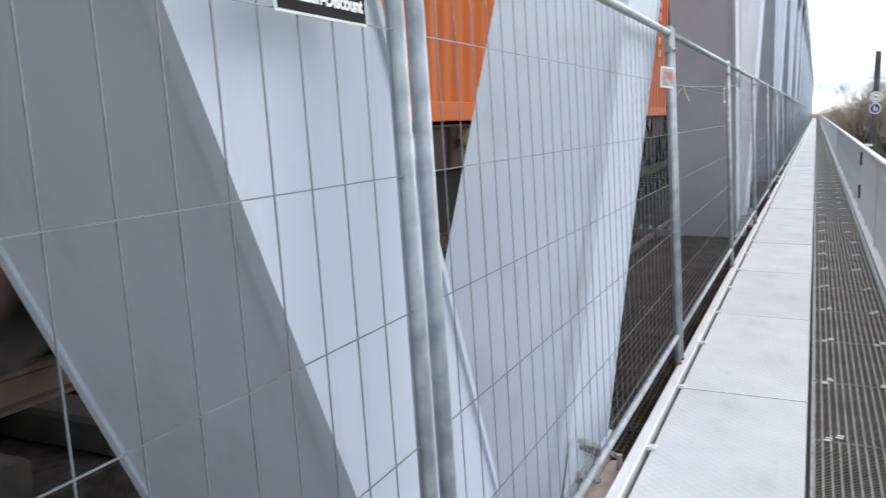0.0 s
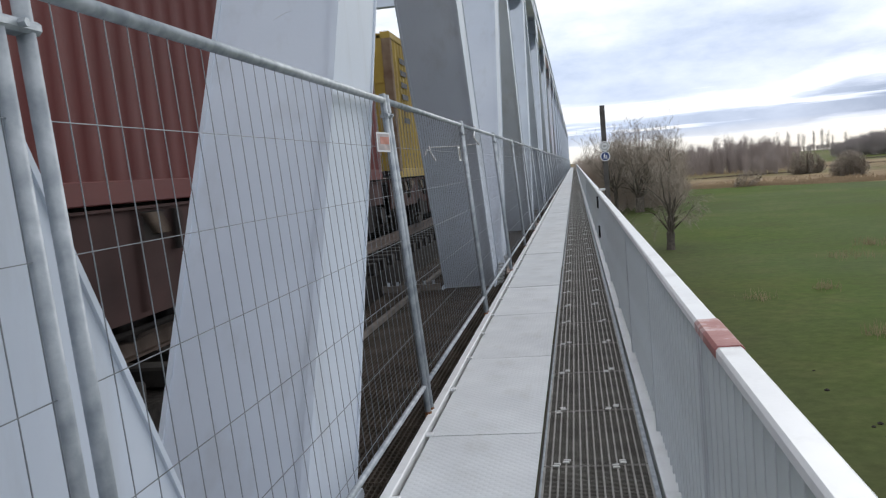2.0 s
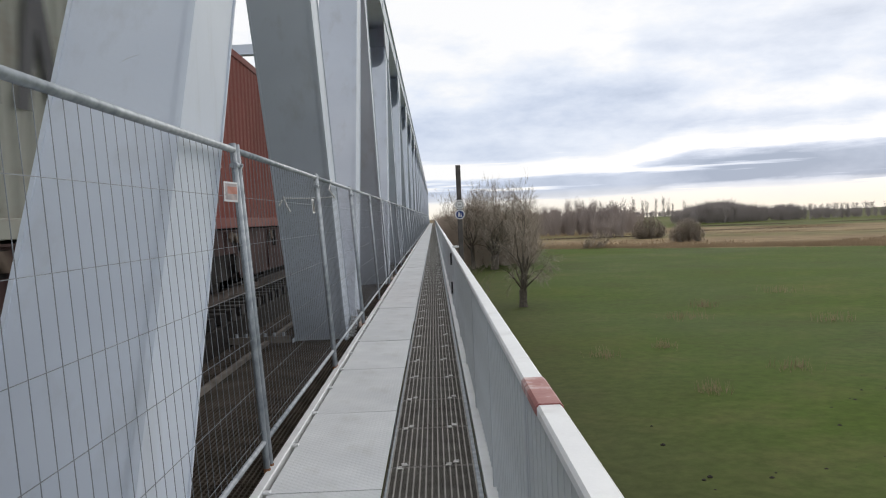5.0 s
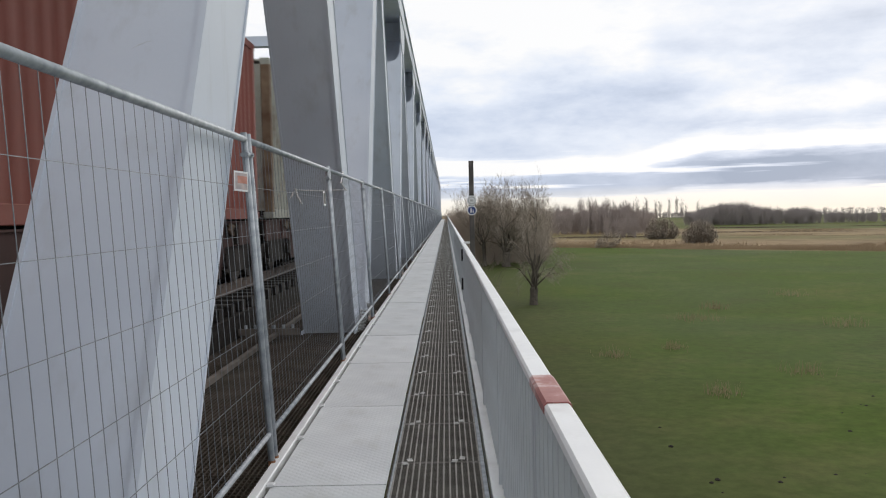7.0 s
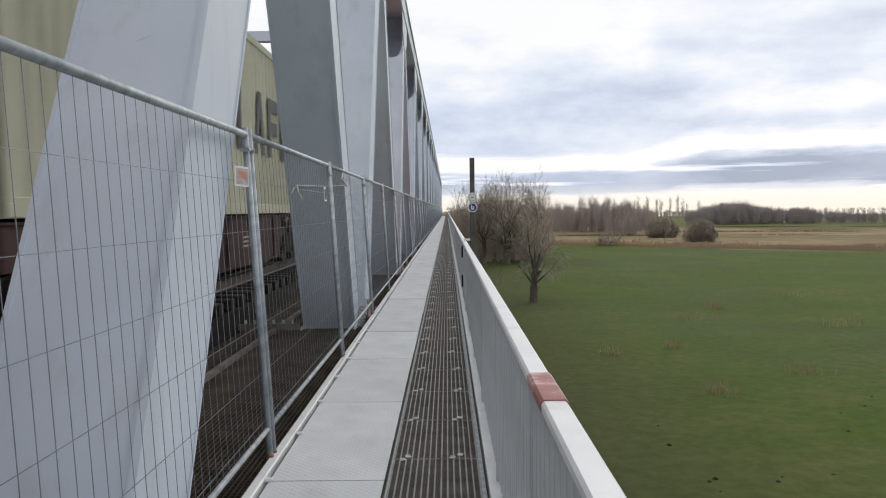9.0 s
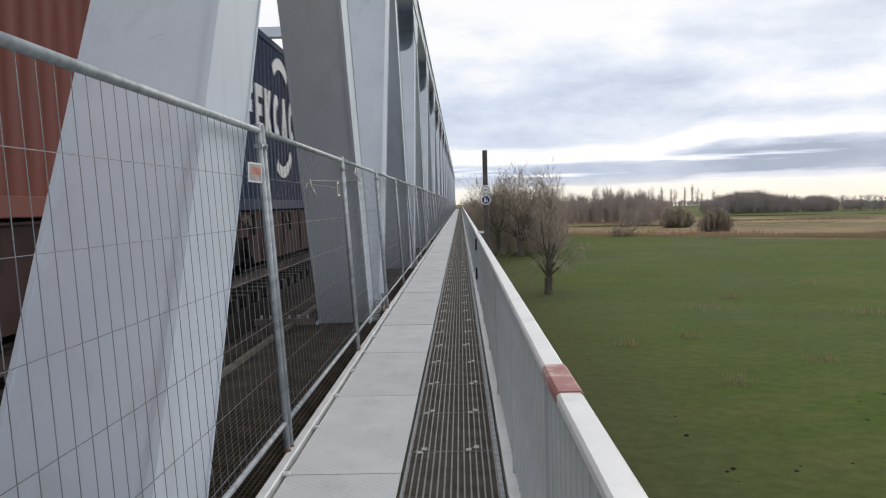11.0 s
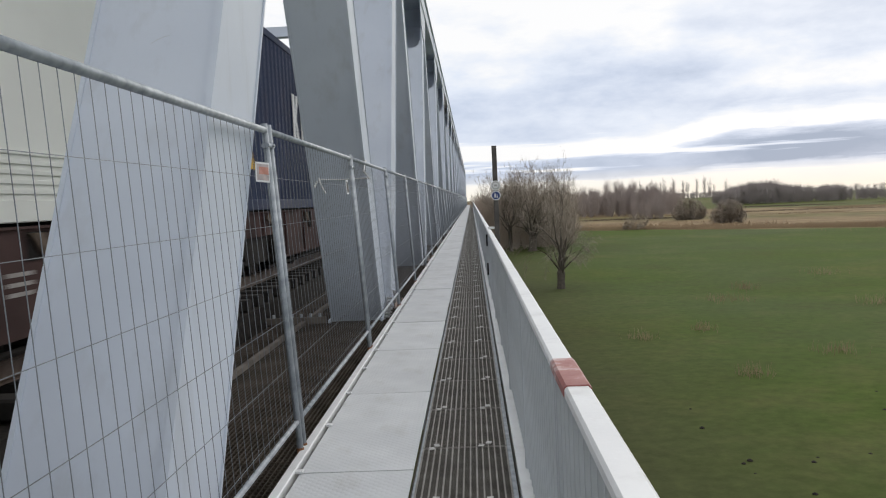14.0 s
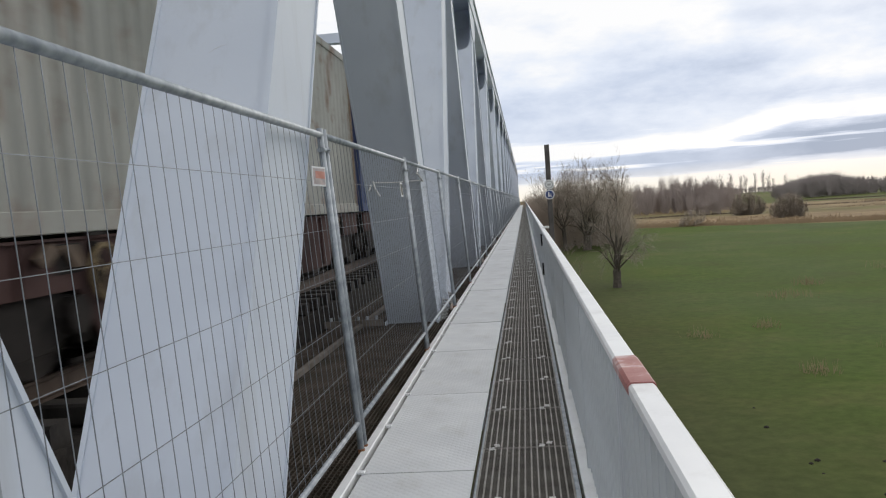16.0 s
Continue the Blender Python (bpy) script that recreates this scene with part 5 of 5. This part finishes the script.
def container(s_front, length, high, colour, style):
    """A box whose front end lies at s_front on the train; local y runs back from 0 to -length, shifted so that 0..length reads forward."""
    mat, word = COLOURS[colour]
    W, H = 2.44, high
    hx = W / 2
    size = "long" if length > 8 else "short"
    kind = "refrigerated shipping container" if style in ("reefer", "oldreefer") else "shipping container"
    c = thing("shipping_container", f"{word} {size} corrugated steel {kind} on a wagon", "container", "containers on the train", at=pose(TC, 0, CB))
    c["colour"] = "pale" if colour in ("grey", "rustgrey", "cream", "white", "white2", "yellow") else "deep"
    L = length
    post_mat = ENDRUST if colour in ("grey", "rustgrey", "yellow") else mat
    smooth_side = style in ("reefer", "oldreefer")
    for out in (-1, 1):
        if smooth_side:
            s = Shape().box(*(sorted((out * (hx - 0.05), out * (hx - 0.012)))), 0.16, L - 0.16, 0.16, H - 0.12)
            for j in range(5):
                part("rib", Shape().rounded(*(sorted((out * (hx - 0.011), out * (hx + 0.004)))), 0.16, L - 0.16, 0.20 + j * 0.07, 0.235 + j * 0.07, 0.004), mat, c)
        else:
            s = corrugated(L - 0.32, 0.15, H - 0.11, 0.16, out * (hx - 0.012), out)
        part("side_wall", s, mat, c)
        part("bottom_rail", Shape().rounded(*(sorted((out * (hx - 0.06), out * hx))), 0.15, L - 0.15, 0.0, 0.16, 0.008), mat, c)
        part("top_rail", Shape().rounded(*(sorted((out * (hx - 0.06), out * hx))), 0.15, L - 0.15, H - 0.12, H, 0.008), mat, c)
        for y in (0.0, L - 0.16):
            part("corner_post", Shape().rounded(*(sorted((out * (hx - 0.16), out * hx))), y, y + 0.16, 0.10, H - 0.10, 0.012, "z"), post_mat, c)
            for z in (0.0, H - 0.118):
                part("corner_casting", Shape().rounded(*(sorted((out * (hx - 0.17), out * (hx + 0.004)))), y - 0.004, y + 0.178, z, z + 0.118, 0.01), mat, c)
    part("roof", Shape().box(-hx + 0.05, hx - 0.05, 0.02, L - 0.02, H - 0.05, H - 0.02), mat, c)
    part("floor", Shape().box(-hx + 0.05, hx - 0.05, 0.02, L - 0.02, 0.06, 0.14), BOGIE, c)
    s = Shape()
    s.box(-hx + 0.15, hx - 0.15, L - 0.08, L - 0.04, 0.1, H - 0.1)
    for i in range(8):
        x = -hx + 0.25 + i * 0.26
        s.box(x, x + 0.12, L - 0.04, L - 0.012, 0.15, H - 0.15)
    part("front_wall", s, mat, c)
    for side in (-1, 1):
        dr = part("door", Shape().rounded(*sorted((side * (hx - 0.15), side * 0.005)), 0.03, 0.07, 0.1, H - 0.1, 0.006), mat, c)
        for z in (0.5, 1.1, 1.7, 2.2):
            part("door_rib", Shape().box(*sorted((side * (hx - 0.18), side * 0.04)), 0.015, 0.029, z, z + 0.1), mat, dr)
        for x in (0.4, 0.85):
            part("lock_rod", Shape().tube([(side * x, 0.0, 0.12), (side * x, 0.0, H - 0.12)], 0.018, 6), GALV, dr)
    decals(c, style, L, H, hx)
    MOVERS.append((c, s_front - L))


def wagon(s_front, length, braked=False):
    w = thing("container_wagon", "red-oxide container wagon frame with dark bogies", "wagon", "wagons of the train", at=pose(TC, 0, 0))
    hx = 1.18
    L = length
    for out in (-1, 1):
        a, b = sorted((out * hx, out * (hx - 0.03)))
        s = Shape()
        ring = [(0.25, 1.12), (2.3, 1.12), (2.6, 0.70), (L - 2.6, 0.70), (L - 2.3, 1.12), (L - 0.25, 1.12), (L - 0.25, 1.47), (0.25, 1.47)] if L > 9 else [(0.2, 1.0), (L - 0.2, 1.0), (L - 0.2, 1.47), (0.2, 1.47)]
        s.prism(ring, a, b)
        f0, f1 = sorted((out * (hx + 0.03), out * (hx - 0.12)))
        s.box(f0, f1, 0.25, L - 0.25, 1.472, 1.492)
        k = int(L / 1.5)
        for i in range(1, k):
            y = i * L / k
            s.box(*sorted((out * (hx + 0.001), out * (hx + 0.035))), y - 0.01, y + 0.01, 1.13 if (y < 2.65 or y > L - 2.65) else 0.74, 1.47)
        part("side_sill", s, WAGON, w)
        for y in (0.55, 2.4, L / 2 - 0.4, L / 2 + 0.3, L - 2.6, L - 0.75):
            lv = Shape()
            lv.box(*sorted((out * (hx - 0.05), out * (hx + 0.06))), y, y + 0.22, 1.494, 1.515)
            part("spigot", lv, BOGIE, w)
        for y in (1.7, L - 2.3):
            lv = Shape()
            xa, xb = sorted((out * (hx + 0.04), out * (hx + 0.075)))
            lv.quadbox([(xa, y, 1.37), (xb, y, 1.37), (xb, y + 0.12, 1.30), (xa, y + 0.12, 1.30), (xa, y + 0.16, 1.465), (xb, y + 0.16, 1.465), (xb, y + 0.30, 1.42), (xa, y + 0.30, 1.42)])
            part("lever", lv, LEVER, w, "tan release lever")
        for i in range(4):
            y = (0.16 + 0.22 * i) * L
            xa, xb = sorted((out * (hx + 0.002), out * (hx + 0.012)))
            # Raised dark plates stand for cutouts in the sill; shade is their colour.
            part("cutout_shade", Shape().box(xa, xb, y, y + 0.36, 1.24, 1.45), BOGIE, w, "raised dark plate standing for a shaded sill cutout")
            xa, xb = sorted((out * (hx + 0.014), out * (hx + 0.05)))
            part("brace", Shape().prism([(y + 0.04, 1.44), (y + 0.22, 1.44), (y + 0.34, 1.28), (y + 0.20, 1.28)], xa, xb), LEVER, w, "worn tan brace")
            part("stay", Shape().rounded(*sorted((out * (hx + 0.002), out * (hx + 0.06))), y + 0.46, y + 0.54, 1.14, 1.45, 0.01, "z"), BOGIE, w)
        pr = Shape()
        for j in range(3):
            pr.box(*sorted((out * (hx + 0.001), out * (hx + 0.004))), L / 2 + 1, L / 2 + 1.35, 1.0 + j * 0.07, 1.03 + j * 0.07)
        part("data_panel", pr, DATAGREY, w, "small white data print")
    if braked:
        wh = Shape()
        n = 18
        ring = [(hx + 0.06, 2.6 + 0.2 * math.cos(2 * math.pi * q / n), 1.22 + 0.2 * math.sin(2 * math.pi * q / n)) for q in range(n + 1)]
        wh.tube(ring, 0.022, 6, False)
        for q in range(3):
            a = 2 * math.pi * q / 3 + 0.4
            wh.tube([(hx + 0.05, 2.6, 1.22), (hx + 0.06, 2.6 + 0.2 * math.cos(a), 1.22 + 0.2 * math.sin(a))], 0.014, 5)
        wh.tube([(hx - 0.02, 2.6, 1.22), (hx + 0.06, 2.6, 1.22)], 0.03, 8)
        part("brake_wheel", wh, YELLOWTAN, w, "yellow spoked brake wheel")
    if L > 9:
        for y in (2.9, L - 3.5):
            part("bolster", Shape().rounded(-0.95, 0.95, y, y + 0.6, 0.62, 1.18, 0.03, "x"), BOGIE, w)
        part("brake_cylinder", Shape().tube([(-0.9, L / 2 - 1.3, 0.66), (0.9, L / 2 - 1.3, 0.66)], 0.2, 12), BOGIE, w, "dark brake cylinder")
        part("air_tank", Shape().tube([(0.75, L / 2 - 0.8, 0.68), (0.75, L / 2 + 1.4, 0.68)], 0.19, 12), BOGIE, w, "dark air tank")
        for x in (-1.02, -0.4, 0.4, 1.02):
            part("brake_rod", Shape().tube([(x, 2.4, 0.58), (x, L - 2.4, 0.58)], 0.028, 6), BOGIE, w)
        for x in (-0.55, 0.55):
            part("centre_sill", Shape().box(x - 0.08, x + 0.08, 0.4, L - 0.4, 0.72, 1.19), BOGIE, w)
    part("floor_frame", Shape().box(-hx + 0.05, hx - 0.05, 0.2, L - 0.2, 1.2, 1.40).box(-hx + 0.18, hx - 0.18, 0.1, L - 0.1, 1.405, 1.515), BOGIE, w)
    for y in ((1.35, L - 1.35) if L > 9 else (L / 2,)):
        bg = Shape()
        for out in (-1, 1):
            bg.prism([(y - 1.25, 0.88), (y - 0.55, 0.72), (y + 0.55, 0.72), (y + 1.25, 0.88), (y + 1.25, 1.06), (y + 0.5, 1.14), (y - 0.5, 1.14), (y - 1.25, 1.06)], *sorted((out * 1.0, out * 1.12)))
            for q in (-0.9, 0.9):
                bg.tube([(out * 1.10, y + q, 0.945), (out * 1.22, y + q, 0.945)], 0.14, 10)
                bg.tube([(out * 1.05, y + q - 0.24, 0.72), (out * 1.05, y + q - 0.24, 1.0)], 0.07, 8)
                bg.tube([(out * 1.05, y + q + 0.24, 0.72), (out * 1.05, y + q + 0.24, 1.0)], 0.07, 8)
        bg.box(-1.0, 1.0, y - 0.2, y + 0.2, 0.75, 1.1)
        b = part("bogie", bg, BOGIE, w)
        for q in (-0.9, 0.9):
            ws = Shape()
            ws.tube([(-0.8, y + q, 0.945), (0.8, y + q, 0.945)], 0.08, 8)
            for out in (-1, 1):
                ws.tube([(out * 0.70, y + q, 0.945), (out * 0.73, y + q, 0.945), (out * 0.84, y + q, 0.945)], [0.49, 0.46, 0.455], 20)
            part("wheelset", ws, WHEEL, b)
    for y in (-0.15, L + 0.15):
        part("coupling", Shape().box(-0.12, 0.12, y - 0.4, y + 0.4, 1.0, 1.2), BOGIE, w)
    MOVERS.append((w, s_front - L + 0.0))


# boundaries along the train: front of each slot, and what stands on it
SLOTS = [
    (56.43, "maroon", "tail"),
    (43.24, "grey", "star"),
    (30.24, "blue", "swirl"),
    (17.24, "orange", "code"),
    (4.43, "yellow+yellow", "yellow"),
    (-9.63, "grey", "star"),
    (-22.25, "yellow20", "yellow"),
    (-29.66, "maroon", "tail"),
    (-42.66, "grey", "code"),
    (-56.24, "grey", "star"),
    (-69.05, "grey", "star"),
    (-83.78, "brick", "tail"),
    (-96.86, "grey", "star"),
    (-109.41, "grey", "star"),
    (-122.49, "grey", "star"),
    (-136.36, "brick", "tail"),
    (-149.26, "grey", "star"),
    (-162.68, "red", "redname"),
    (-175.23, "cream", "star"),
    (-188.17, "maroon", "code"),
    (-201.07, "grey", "code"),
    (-213.98, "navy", "swirl"),
    (-226.67, "brick", "code"),
    (-239.22, "green+rustred", "column"),
    (-252.02, "navy", "slogan"),
    (-265.15, "slate", "creamswirl"),
    (-277.70, "navy", "warn"),
    (-290.25, "white", "reefer"),
    (-303.06, "white2", "oldreefer"),
    (-315.66, "blue", "toptext"),
    (-328.21, "rustgrey", "plain"),
]


def build_train():
    for i, (s, what, style) in enumerate(SLOTS):
        nxt = SLOTS[i + 1][0] if i + 1 < len(SLOTS) else s - 12.8
        slot = s - nxt
        gap = 0.2
        if what == "yellow20":
            container(s - gap, 6.06, 2.59, "yellow", style)
        elif "+" in what:
            a, b = what.split("+")
            container(s - gap, 6.06, 2.59, a, style)
            container(s - slot / 2 - 0.1, 6.06, 2.59, b, "yellow" if b == "yellow" else "code")
        else:
            pad = max(0.15, (slot - 12.19) / 2)
            container(s - pad, 12.19, 2.60 if what in ("slate", "maroon") else 2.90, what, style)
        wagon(s - 0.1, slot - 0.2, i in (3, 9, 16, 22, 30))


build_train()


def motions():
    """The train runs forward at an even speed."""
    for ob, s in MOVERS:
        z = ob.matrix_basis.translation.z
        walk(ob, [(t, pose(TC, s + SPEED * t, z)) for t in (0.0, 4.0, 8.0, 12.0, 16.0)])


motions()
